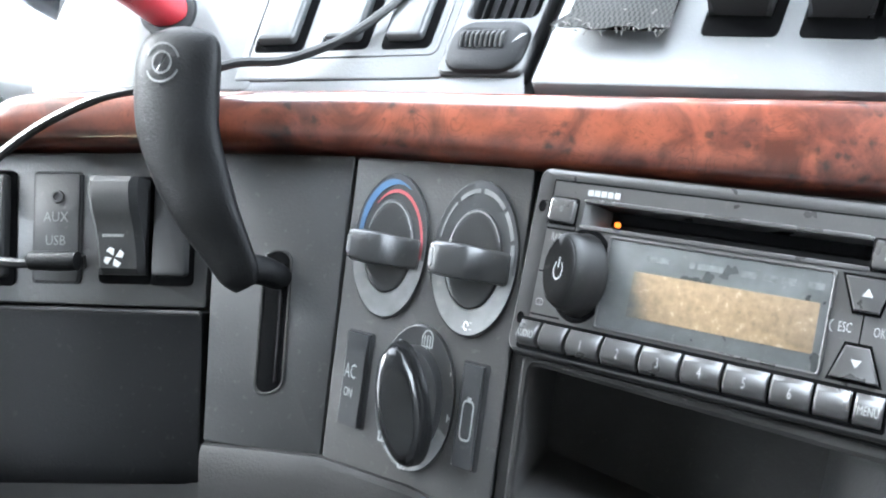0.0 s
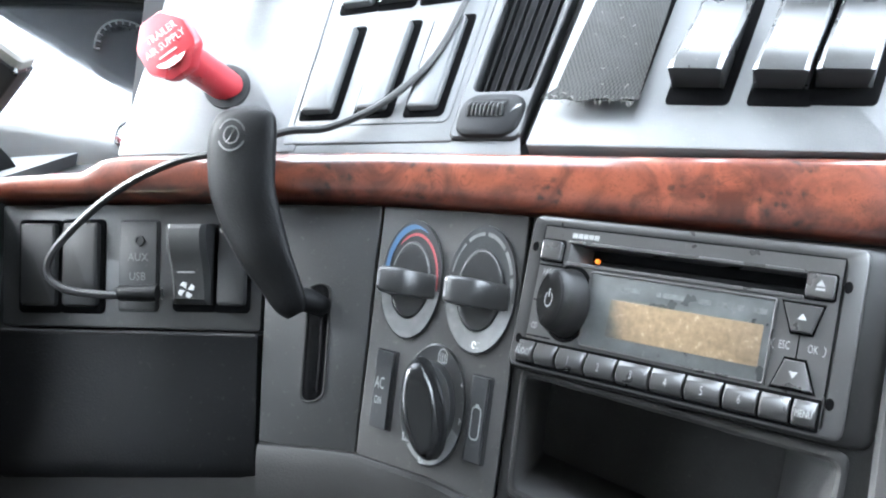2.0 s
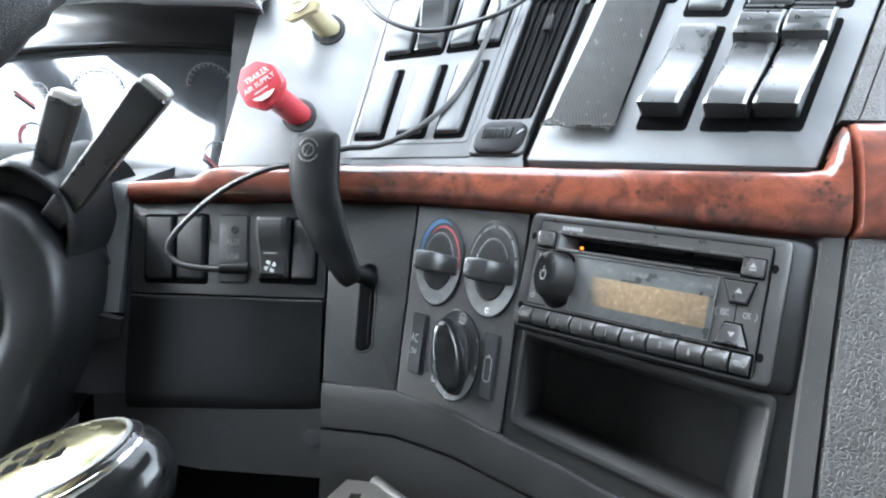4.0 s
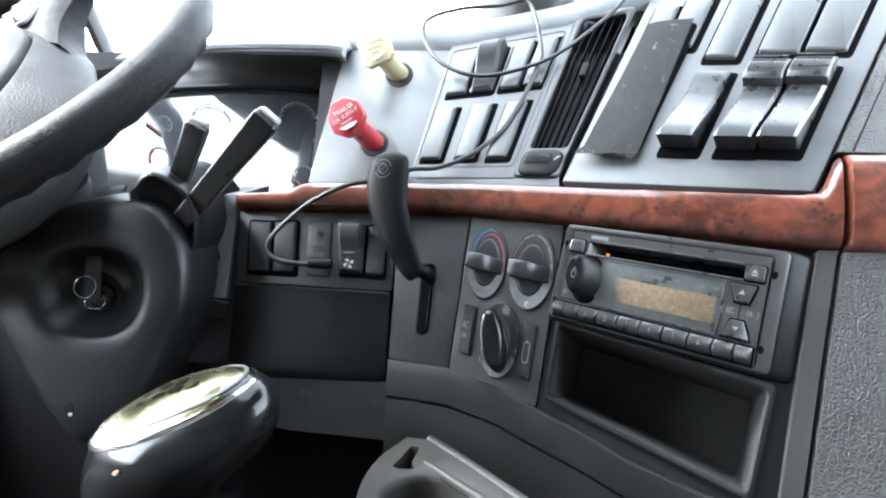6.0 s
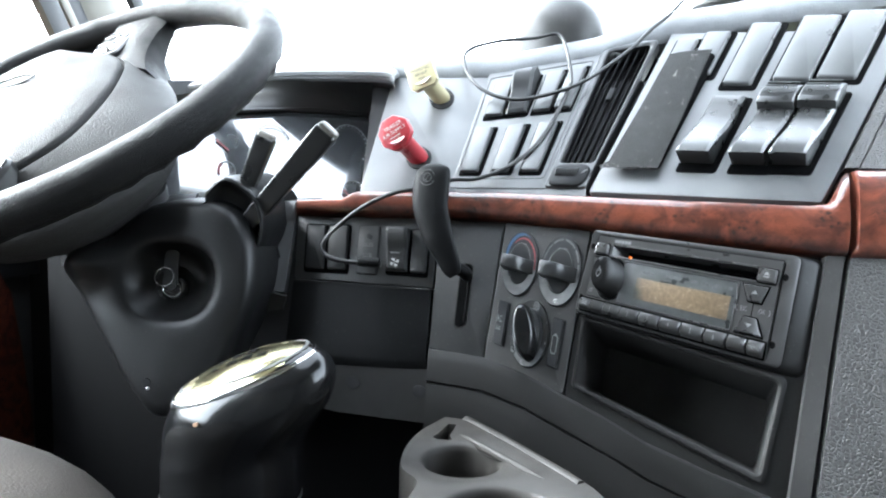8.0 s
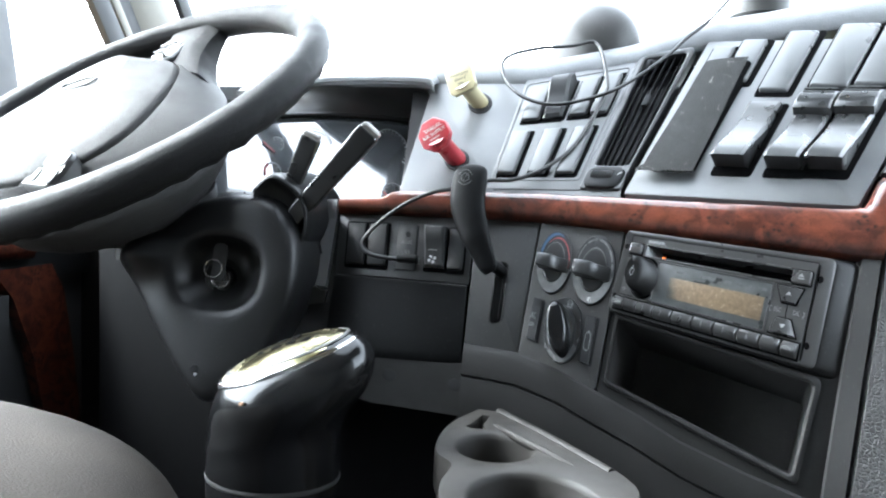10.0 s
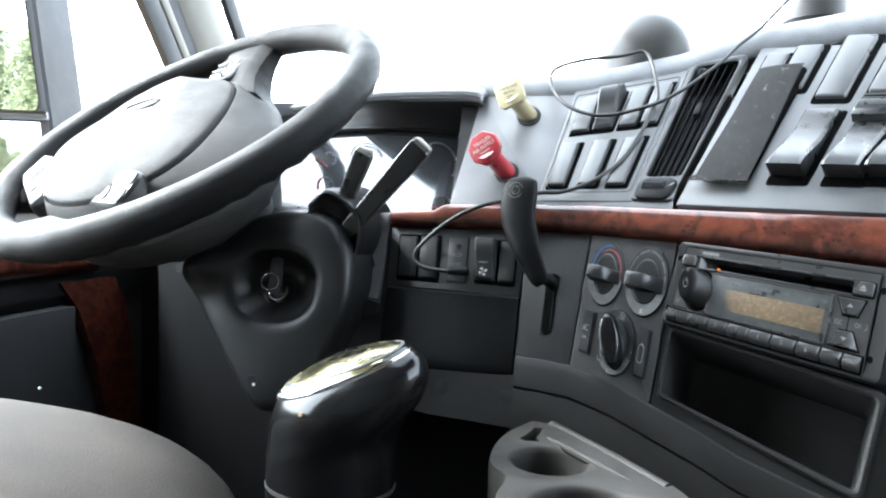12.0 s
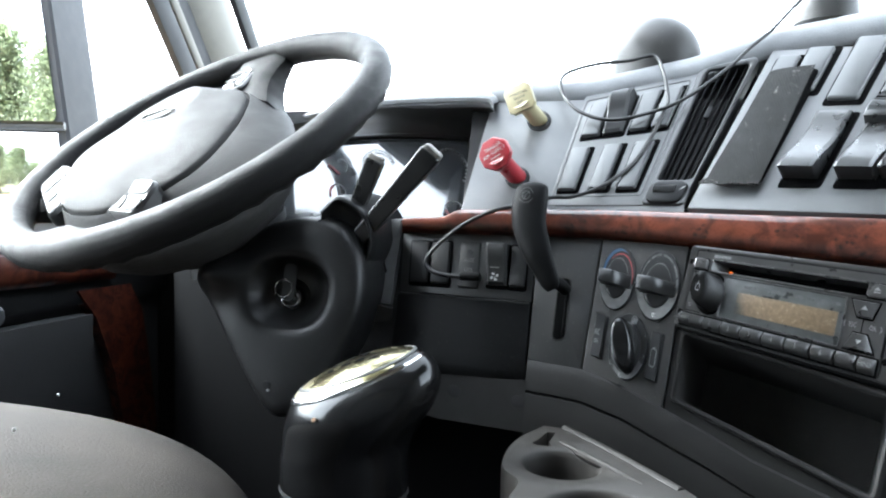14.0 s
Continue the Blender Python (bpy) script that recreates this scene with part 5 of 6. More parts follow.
part("cluster_cheek", slab([[dash(-236, 48, -2), dash(-213, 190, -2)], [dash(-236, 48, -2) + Vector((0.05, 0.20, 0)), dash(-213, 190, -2) + Vector((0.05, 0.20, 0))]], (0.006, 0, 0)), BODY, dashboard)
part("cluster_back", box((-0.70, 0.34, 0.6), (-0.2, 0.35, 0.87)), MATTE, dashboard)
part("cluster_floor", box((-0.66, 0.02, 0.7), (-0.24, 0.30, 0.728)), BODY, dashboard)
# Near-black skirt puts the shade behind the column into its colour.
part("left_skirt", slab([[Vector((x, y, z)) for z in (0.72, 0.6, 0.4, 0.15)] for x, y in ((-0.345, 0.04), (-0.42, 0.09), (-0.52, 0.13), (-0.66, 0.18), (-0.8, 0.3), (-0.95, 0.5))], (0, 0.02, 0)), DEEP, dashboard, "skirt behind the column, blackened for shade")


# ---------------------------------------------------------------- steering wheel
WC = Vector((-0.524, -0.033, 0.827))
WN = Vector((-0.202, -0.564, 0.801)).normalized()
WX = Vector((0.941, -0.337, 0.0)).normalized()
WY = WN.cross(WX).normalized()


def wheel_at(a, b, w=0.0):
    return WC + WX * a + WY * b + WN * w


def steering_wheel():
    t = thing("steering_wheel", WC, "grey and black truck steering wheel with control buttons", "steering wheel")
    loops = []
    for k in range(96):
        q = 2 * math.pi * k / 96
        loop = []
        for s in np.linspace(0, 2 * math.pi, 18, endpoint=False):
            wave = 0.0011 * math.sin(q * 44) * max(0.0, -math.sin(s)) * (0.5 + 0.5 * math.cos(s)) * 2
            r = 0.0172 + wave
            rad = 0.212 + r * math.cos(s)
            loop.append(wheel_at(rad * math.cos(q), rad * math.sin(q), r * 1.05 * math.sin(s)))
        loops.append(loop)
    part("rim", loft(loops + loops[:1], caps=False), WHEEL, t, "black leather rim with finger grips")
    # airbag pad: a flat top, facets down to the seam, and a skirt that flares under it
    mid = Vector((-0.045, -0.03, 0))

    def reach(points):
        pol = sorted((math.atan2(y - mid.y, x - mid.x), math.hypot(x - mid.x, y - mid.y)) for x, y in points)
        ang = [p[0] - 2 * math.pi for p in pol] + [p[0] for p in pol] + [p[0] + 2 * math.pi for p in pol]
        return lambda a: float(np.interp(a, ang, [p[1] for p in pol] * 3))
    crease = reach([(-0.042, 0.082), (-0.04, 0.035), (-0.022, -0.01), (0.002, -0.05), (0.008, -0.085), (-0.01, -0.108), (-0.055, -0.122), (-0.09, -0.10), (-0.1, -0.02), (-0.09, 0.06), (-0.06, 0.09)])
    seam = reach([(-0.012, 0.098), (0.006, 0.074), (0.024, 0.046), (0.055, -0.015), (0.07, -0.055), (0.075, -0.095), (0.045, -0.135), (-0.03, -0.152), (-0.095, -0.128), (-0.118, -0.03), (-0.105, 0.06), (-0.06, 0.104)])
    skirt = reach([(-0.03, 0.142), (0.03, 0.092), (0.08, 0.045), (0.12, -0.005), (0.132, -0.06), (0.12, -0.11), (0.06, -0.152), (-0.03, -0.168), (-0.11, -0.14), (-0.14, -0.03), (-0.12, 0.07), (-0.08, 0.128)])
    turns = np.linspace(-math.pi, math.pi, 72, endpoint=False)

    def soft(f, a):
        return sum(f(a + d) for d in np.linspace(-0.3, 0.3, 11)) / 11

    def ringed(mix, w, scale=1.0):
        return [wheel_at(mid.x + scale * mix(a) * math.cos(a), mid.y + scale * mix(a) * math.sin(a), w) for a in turns]
    loops = []
    for f, w in ((1.0, -0.012), (1.0, -0.003), (0.985, 0.0015), (0.95, 0.004), (0.7, 0.0105), (0.4, 0.0172), (0.12, 0.0225), (0.03, 0.0238), (0.0, 0.0242)):
        loops.append(ringed(lambda a, f=f: f * soft(seam, a) + (1 - f) * soft(crease, a), w))
    for s, w in ((0.93, 0.0248), (0.75, 0.0256), (0.5, 0.0262), (0.25, 0.0265), (0.05, 0.0266)):
        loops.append(ringed(lambda a: soft(crease, a), w, s))
    pad = part("airbag_pad", loft(loops), PAD, t, "grey grained airbag pad", 60)
    loops = [ringed(lambda a: soft(seam, a) - 0.004, -0.010)]
    for f, w in ((0.0, -0.005), (0.03, -0.0015), (0.1, -0.003), (0.45, -0.017), (0.8, -0.033), (0.97, -0.044), (1.0, -0.05)):
        loops.append(ringed(lambda a, f=f: (1 - f) * soft(seam, a) + f * soft(skirt, a) + 0.0018, w))
    for s, w in ((0.985, -0.058), (0.93, -0.072), (0.8, -0.09), (0.6, -0.108), (0.45, -0.125)):
        loops.append(ringed(lambda a: soft(skirt, a), w, s))
    part("skirt", loft(loops), PAD, t, "grey grained skirt round the pad", 60)
    mark = [(-0.02, 0.0), (0.0, 0.012), (0.02, 0.01), (0.022, -0.004), (0.0, -0.012), (-0.018, -0.011)]
    part("pad_mark", tube([wheel_at(-0.055 + x, 0.0 + y, 0.0272) for x, y in mark + mark[:1]], 0.0011, 6, 4), BLACK, pad)
    # spokes
    def spoke(a, inner, outer, half, w0, w1, mat=PAD):
        d, e = Vector((math.cos(a), math.sin(a), 0)), Vector((-math.sin(a), math.cos(a), 0))
        loops = []
        for k in range(7):
            f = k / 6
            r = inner + (outer - inner) * f
            hw = half * (1 + 0.5 * (2 * f - 1) ** 2)
            w = w0 + (w1 - w0) * f
            th = 0.011
            loops.append([wheel_at(r * d.x + hw * c * e.x, r * d.y + hw * c * e.y, w + th * s) for c, s in ((-1 - 0.3 * (1 - f), -0.6 - 2.6 * (1 - f)), (-0.95, 0.3), (-0.6, 1), (0.6, 1), (0.95, 0.3), (1 + 0.3 * (1 - f), -0.6 - 2.6 * (1 - f)), (0.5, -1 - 2.6 * (1 - f)), (-0.5, -1 - 2.6 * (1 - f)))])
        part("spoke", loft(loops), mat, t)
    spoke(radians(110), 0.085, 0.209, 0.032, -0.018, -0.002, WHEEL)
    spoke(radians(-100), 0.1, 0.205, 0.04, -0.045, -0.008)
    spoke(radians(-145), 0.1, 0.205, 0.03, -0.045, -0.008)
    def clip(u0, v0, u1, v1, r, layers):
        return loft([[wheel_at(-0.063 + 0.93 * u - 0.35 * v, 0.132 + 0.35 * u + 0.93 * v, w) for u, v in rounded_m(u0, v0, u1, v1, r, i)] for w, i in layers])
    part("clip_seat", clip(-0.019, -0.034, 0.019, 0.034, 0.01, ((-0.012, 0), (0.0005, 0), (0.0025, 0.002))), BLACK, t)
    chrome = part("chrome_clip", clip(-0.012, -0.028, 0.012, 0.028, 0.007, ((-0.008, 0), (0.004, 0), (0.007, 0.003))), CHROME, t, "bright chrome clip at the spoke")
    for v in (-0.012, 0.008):
        part("groove", clip(-0.0115, v, 0.0115, v + 0.003, 0.001, ((0.005, 0), (0.0075, 0), (0.0076, 0.0003))), BLACK, chrome)
    # button pods
    for cu, cv, turn in ((0.026, -0.128, -0.04), (-0.115, -0.118, -0.5)):
        ca, sa = math.cos(turn), math.sin(turn)
        def on(u, v, w, ca=ca, sa=sa, cu=cu, cv=cv):
            return wheel_at(cu + u * ca - v * sa, cv + u * sa + v * ca, w - 0.0015 + 0.3 * (v * ca + u * sa))
        pod = part("button_pod", loft([[on(u, v, w) for u, v in rounded_m(-0.042, -0.021, 0.042, 0.021, 0.012, i)] for w, i in ((-0.02, 0), (0.004, 0), (0.0075, 0.003))]), BLACK, t, "black button pod")
        for u0, v0, u1, v1 in ((-0.0385, -0.017, -0.0125, 0.017), (-0.0105, -0.017, 0.0125, -0.001), (-0.0105, 0.001, 0.0385, 0.017), (0.0145, -0.017, 0.0385, -0.001)):
            part("button", loft([[on(u, v, w) for u, v in rounded_m(u0, v0, u1, v1, 0.005, i)] for w, i in ((0.004, 0), (0.0078, 0), (0.0088, 0.0012))]), KEYDARK, pod)


steering_wheel()


# ---------------------------------------------------------------- steering column
STALK = material("stalk_plastic", (0.0052, 0.0053, 0.0056), 0.3, bump=0.05, vary=0.15, wear=0.03, spec=0.5)
SHROUD = material("column_shroud_plastic", (0.0072, 0.0074, 0.0078), 0.36, bump=0.12, vary=0.2, scale=20, wear=0.02, spec=0.22)


def steering_column():
    t = thing("steering_column", (-0.4, -0.05, 0.65), "black steering column with ignition key and stalks", "steering column")
    outline = [(-0.487, 0.69), (-0.499, 0.668), (-0.478, 0.638), (-0.45, 0.60), (-0.415, 0.555), (-0.385, 0.535), (-0.345, 0.56), (-0.318, 0.62), (-0.31, 0.66), (-0.318, 0.70), (-0.35, 0.735), (-0.42, 0.73), (-0.455, 0.70)]
    ring = smooth_path([(x, 0, z) for x, z in outline + outline[:1]], 5)[:-1]
    cx, cz = -0.40, 0.645
    bx, bz = -0.390, 0.660

    def bowl(p, s):
        """The point of the lock bowl's rounded-square edge that lies on the same side as p."""
        a = math.atan2(p.z - cz, p.x - cx)
        ca, sa = math.cos(a), math.sin(a)
        q = (abs(ca / 0.045) ** 2.4 + abs(sa / 0.036) ** 2.4) ** (-1 / 2.4)
        return Vector((bx + s * q * ca, 0, bz + s * q * sa))

    def face(p, y):
        lobe = math.exp(-((p.x + 0.470) / 0.026) ** 2 - ((p.z - 0.678) / 0.017) ** 2)
        return Vector((p.x, y - 0.022 * lobe + 0.25 * (p.z - cz), p.z))
    loops = []
    for y, s in ((0.2, 0.9), (0.1, 0.96), (0.0, 1.0), (-0.06, 1.0), (-0.071, 0.99), (-0.079, 0.965), (-0.083, 0.93)):
        loops.append([face(Vector((cx + (p.x - cx) * s, 0, cz + (p.z - cz) * s)), y) for p in ring])
    rim = [Vector((cx + (p.x - cx) * 0.93, 0, cz + (p.z - cz) * 0.93)) for p in ring]
    for f, y in ((0.12, -0.0845), (0.3, -0.086), (0.5, -0.0868), (0.7, -0.0872), (0.86, -0.0874)):
        loops.append([face(p.lerp(bowl(p, 1.1), f), y) for p in rim])
    for s, y in ((1.06, -0.0868), (0.98, -0.084), (0.9, -0.0795), (0.82, -0.0745), (0.72, -0.069), (0.6, -0.064), (0.45, -0.06), (0.3, -0.058)):
        loops.append([face(bowl(p, s), y) for p in rim])
    part("shroud", loft(loops), SHROUD, t, "black moulded shroud with a bowl round the lock", 60)
    part("neck", tube([wheel_at(0.01, -0.02, -0.1), wheel_at(0.01, -0.03, -0.16), (-0.42, 0.05, 0.68)], [0.055, 0.06, 0.06], 20, 3), BLACK, t)
    # raised ring round the lock, the lock and its key
    k = Vector((-0.393, -0.065, 0.6512))
    fwd = Vector((0.15, -0.95, 0.28)).normalized()
    sx = fwd.cross(Vector((0, 0, 1))).normalized()
    sz = sx.cross(fwd)
    def lock(r, a, w):
        return k + sx * (r * math.cos(a)) + sz * (r * math.sin(a)) + fwd * w
    def turned(layers, caps=True):
        return loft([[lock(r, a, w) for a in np.linspace(0, 2 * math.pi, 28, endpoint=False)] for w, r in layers], caps=caps)
    part("lock_collar", turned([(-0.022, 0.04), (-0.010, 0.026), (-0.005, 0.018), (-0.004, 0.014), (-0.006, 0.012)]), SHROUD, t)
    part("lock_barrel", turned([(-0.01, 0.0105), (0.001, 0.0100), (0.003, 0.008), (0.001, 0.006)]), BUTTON, t, "dark ignition lock")
    part("key", loft([[lock(r, a, w) for r, a in ((0.006, 0.2), (0.006, 2.9), (0.006, 3.4), (0.006, -0.2))] for w in (0.0, 0.008)]), STEEL, t)
    part("key_bow", loft([[k + sx * u + sz * v + fwd * w for u, v in rounded_m(-0.006, -0.004, 0.007, 0.034, 0.005)] for w in (0.010, 0.013)]), KEYDARK, t, "black key bow")
    hoop = [k + fwd * 0.016 + sx * (0.005 + 0.0088 * math.cos(a)) + sz * (0.008 + 0.0088 * math.sin(a)) for a in np.linspace(0, 2 * math.pi, 25)]
    part("key_ring", tube(hoop, 0.00042, 6), CHROME, t, "thin bright key ring")
    hoop = [k + fwd * 0.012 + sx * (-0.002 + 0.008 * math.cos(a)) + sz * (-0.004 + 0.006 * math.sin(a)) for a in np.linspace(0, 2 * math.pi, 25)]
    part("key_ring", tube(hoop, 0.00055, 6), CHROME, t)
    for x, y, z in ((-0.459, -0.087, 0.628), (-0.426, -0.09, 0.626), (-0.397, -0.108, 0.565)):
        bm = bmesh.new()
        bmesh.ops.create_icosphere(bm, subdivisions=2, radius=0.0016, matrix=Matrix.Translation((x, y, z)))
        part("screw", bm, STEEL, t)
        part("screw_hole", loft([[Vector((x - 0.003 + r * math.cos(a), y + 0.0035 - w, z + 0.004 + r * math.sin(a))) for a in np.linspace(0, 2 * math.pi, 14, endpoint=False)] for w, r in ((0, 0.0045), (0.0012, 0.0042))]), MATTE, t)
    # stalk socket and stalks
    soc = [(-0.366, 0.742), (-0.35, 0.757), (-0.332, 0.751), (-0.317, 0.736), (-0.311, 0.712), (-0.317, 0.690), (-0.334, 0.677), (-0.352, 0.684), (-0.364, 0.708)]
    ring = smooth_path([(x, 0, z) for x, z in soc + soc[:1]], 4)[:-1]
    cx, cz = -0.339, 0.718
    loops = [[Vector((cx + (p.x - cx) * s, y + 0.1 * (p.x - cx), cz + (p.z - cz) * s)) for p in ring] for y, s in ((0.05, 1.15), (-0.04, 1.06), (-0.051, 1.02), (-0.055, 0.98), (-0.0555, 0.92), (-0.053, 0.87), (-0.047, 0.8), (-0.043, 0.6), (-0.042, 0.3))]
    part("stalk_socket", loft(loops), SHROUD, t, "", 60)
    part("socket_rim", tube([Vector((cx + (p.x - cx) * 1.0, -0.0555 + 0.1 * (p.x - cx), cz + (p.z - cz) * 1.0)) for p in ring[12:36]], 0.0016, 10), SHROUD, t, "raised rim of the stalk cup")
    part("column_clip", loft([[Vector((x, y, z)) for x, z in ((-0.326, 0.648), (-0.296, 0.641), (-0.299, 0.628), (-0.322, 0.624))] for y in (-0.03, -0.024)]), BRACKET, t, "small grey plate beside the column")
    def stalk(a, b, r0, r1, label):
        a, b = Vector(a), Vector(b)
        d = (b - a).normalized()
        s = d.cross(Vector((0, 1, 0.2))).normalized()
        u = s.cross(d)
        loops = []
        for f, k_ in ((0, 0.9), (0.3, 0.94), (0.62, 1.0), (0.70, 1.04), (0.95, 1.1), (0.985, 1.08), (1.0, 0.9)):
            r = (r0 + (r1 - r0) * f) * k_
            loops.append([a + (b - a) * f + s * p * r / 1000 + u * q * r * 0.8 / 1000 for p, q in rounded(-1000, -1000, 1000, 1000, 240)])
        st = part("stalk", loft(loops), STALK, t, label)
        part("stalk_end", loft([[b + d * w + s * p * r1 * k_ / 1000 + u * q * r1 * 0.8 * k_ / 1000 for p, q in rounded(-850, -850, 850, 850, 300)] for w, k_ in ((-0.001, 1.16), (0.003, 1.12), (0.0045, 0.9))]), LIGHTTRIM, st, "grey stalk end")
    stalk((-0.346, -0.03, 0.722), (-0.314, -0.035, 0.797), 0.0085, 0.0085, "short black column stalk")
    stalk((-0.332, -0.04, 0.712), (-0.25, -0.045, 0.803), 0.0095, 0.0105, "long black column stalk")
    part("side_pod", tube([(-0.366, 0.06, 0.668), (-0.356, 0.0, 0.665), (-0.346, -0.025, 0.663)], [0.052, 0.05, 0.043], 28, 3), MATTE, t, "dark round pod beside the column")


steering_column()


# ---------------------------------------------------------------- gear shifter
BRASSDOT = material("worn_brass_dot", (0.44, 0.28, 0.18), 0.5, vary=0.2)


def gear_shifter():
    # Knob larger and further off than real, to fit the camera's view.
    t = thing("gear_shifter", (-0.277, -0.18, 0.3), "black gear shift knob with a polished shift pattern plate", "gear shifter")
    def sec(cx, cz, a, b, tilt, n=36):
        q = radians(tilt)
        return [Vector((cx - 0.005 + a * math.cos(s) * math.cos(q), -0.18 + b * math.sin(s), cz + a * math.cos(s) * math.sin(q) + 0.006 * tilt * b * math.sin(s))) for s in np.linspace(0, 2 * math.pi, n, endpoint=False)]
    head = [(-0.2805, 0.512, 0.0555, 0.044, 0), (-0.2805, 0.526, 0.0552, 0.044, 0), (-0.2805, 0.538, 0.0552, 0.044, 4), (-0.279, 0.548, 0.0567, 0.045, 9), (-0.2735, 0.558, 0.0625, 0.046, 14), (-0.2685, 0.568, 0.0685, 0.047, 17), (-0.266, 0.579, 0.0715, 0.048, 19), (-0.2655, 0.590, 0.071, 0.047, 20), (-0.2665, 0.600, 0.0665, 0.043, 21), (-0.268, 0.6075, 0.0595, 0.037, 21), (-0.268, 0.6118, 0.0545, 0.0325, 21)]
    fine = [smooth_path(line, 3) for line in zip(*[[Vector(h) for h in ring] for ring in [sec(*h) for h in head]])]
    part("knob", loft([list(r) for r in zip(*fine)]), GLOSSBLACK, t, "glossy black knob, oversized to fit the camera's view", 60)
    crown = [(-0.2695, 0.6082, 0.0585, 0.0364), (-0.2695, 0.6112, 0.0548, 0.0342), (-0.2692, 0.6152, 0.0462, 0.0286), (-0.2692, 0.6186, 0.034, 0.021), (-0.2692, 0.6207, 0.018, 0.011), (-0.2693, 0.6216, 0.004, 0.0025)]
    part("plate_rim", loft([sec(-0.2695, z, a, b, 21) for z, a, b in ((0.6045, 0.0622, 0.0396), (0.6068, 0.0616, 0.0392), (0.6084, 0.0600, 0.0378), (0.6086, 0.0585, 0.0364))]), CHROME, t, "bright rim round the plate")
    part("pattern_plate", loft([sec(*k, 21) for k in crown]), GOLD, t, "polished pale shift pattern plate", 60)
    part("plate_line", loft([sec(-0.2694, z, a, b, 21) for z, a, b in ((0.6118, 0.0546, 0.0341), (0.6126, 0.0542, 0.0338), (0.6138, 0.0518, 0.0322), (0.6130, 0.0516, 0.0320))], caps=False), BLACKPRINT, t, "dark engraved border line")
    q = radians(21)
    ux, up = Vector((math.cos(q), 0, math.sin(q))), Vector((-math.sin(q), 0, math.cos(q)))
    for i in range(4):
        for j in range(3):
            if (i, j) in ((3, 2), (0, 0)):
                continue
            du, dv = -0.02 + 0.0125 * i, -0.0185 + 0.0105 * j
            p = Vector((-0.2743, -0.18, 0.6228)) + ux * du + Vector((0, dv, 0)) - up * (3.6 * du * du + 11 * dv * dv)
            part("pattern_mark", loft([[p + ux * u + Vector((0, v, 0.126 * (v + dv))) + up * w for u, v in rounded_m(-0.0042, -0.0035, 0.0042, 0.0035, 0.001)] for w in (-0.003, -0.0006)]), DEEP, t)
    part("collar", loft([sec(-0.2805, z, a, 0.79 * a, 0) for z, a in ((0.30, 0.058), (0.40, 0.0565), (0.495, 0.0555), (0.506, 0.0555), (0.509, 0.054))]), GLOSSBLACK, t, "black collar below the knob")
    part("parting_ring", loft([sec(-0.2805, z, a, 0.79 * a, 0) for z, a in ((0.508, 0.0555), (0.5095, 0.0561), (0.5103, 0.0561), (0.512, 0.0553))]), PANEL, t)
    part("range_button", tube([(-0.292, -0.222, 0.58), (-0.292, -0.2265, 0.581)], 0.0014, 10), BRASSDOT, t)
    part("gaiter", loft([sec(-0.2805, z, a, a, 0) for z, a in ((0.0, 0.12), (0.05, 0.115), (0.1, 0.095), (0.15, 0.1), (0.2, 0.08), (0.25, 0.082), (0.31, 0.06))]), RUBBER, t, "black rubber gaiter")


gear_shifter()


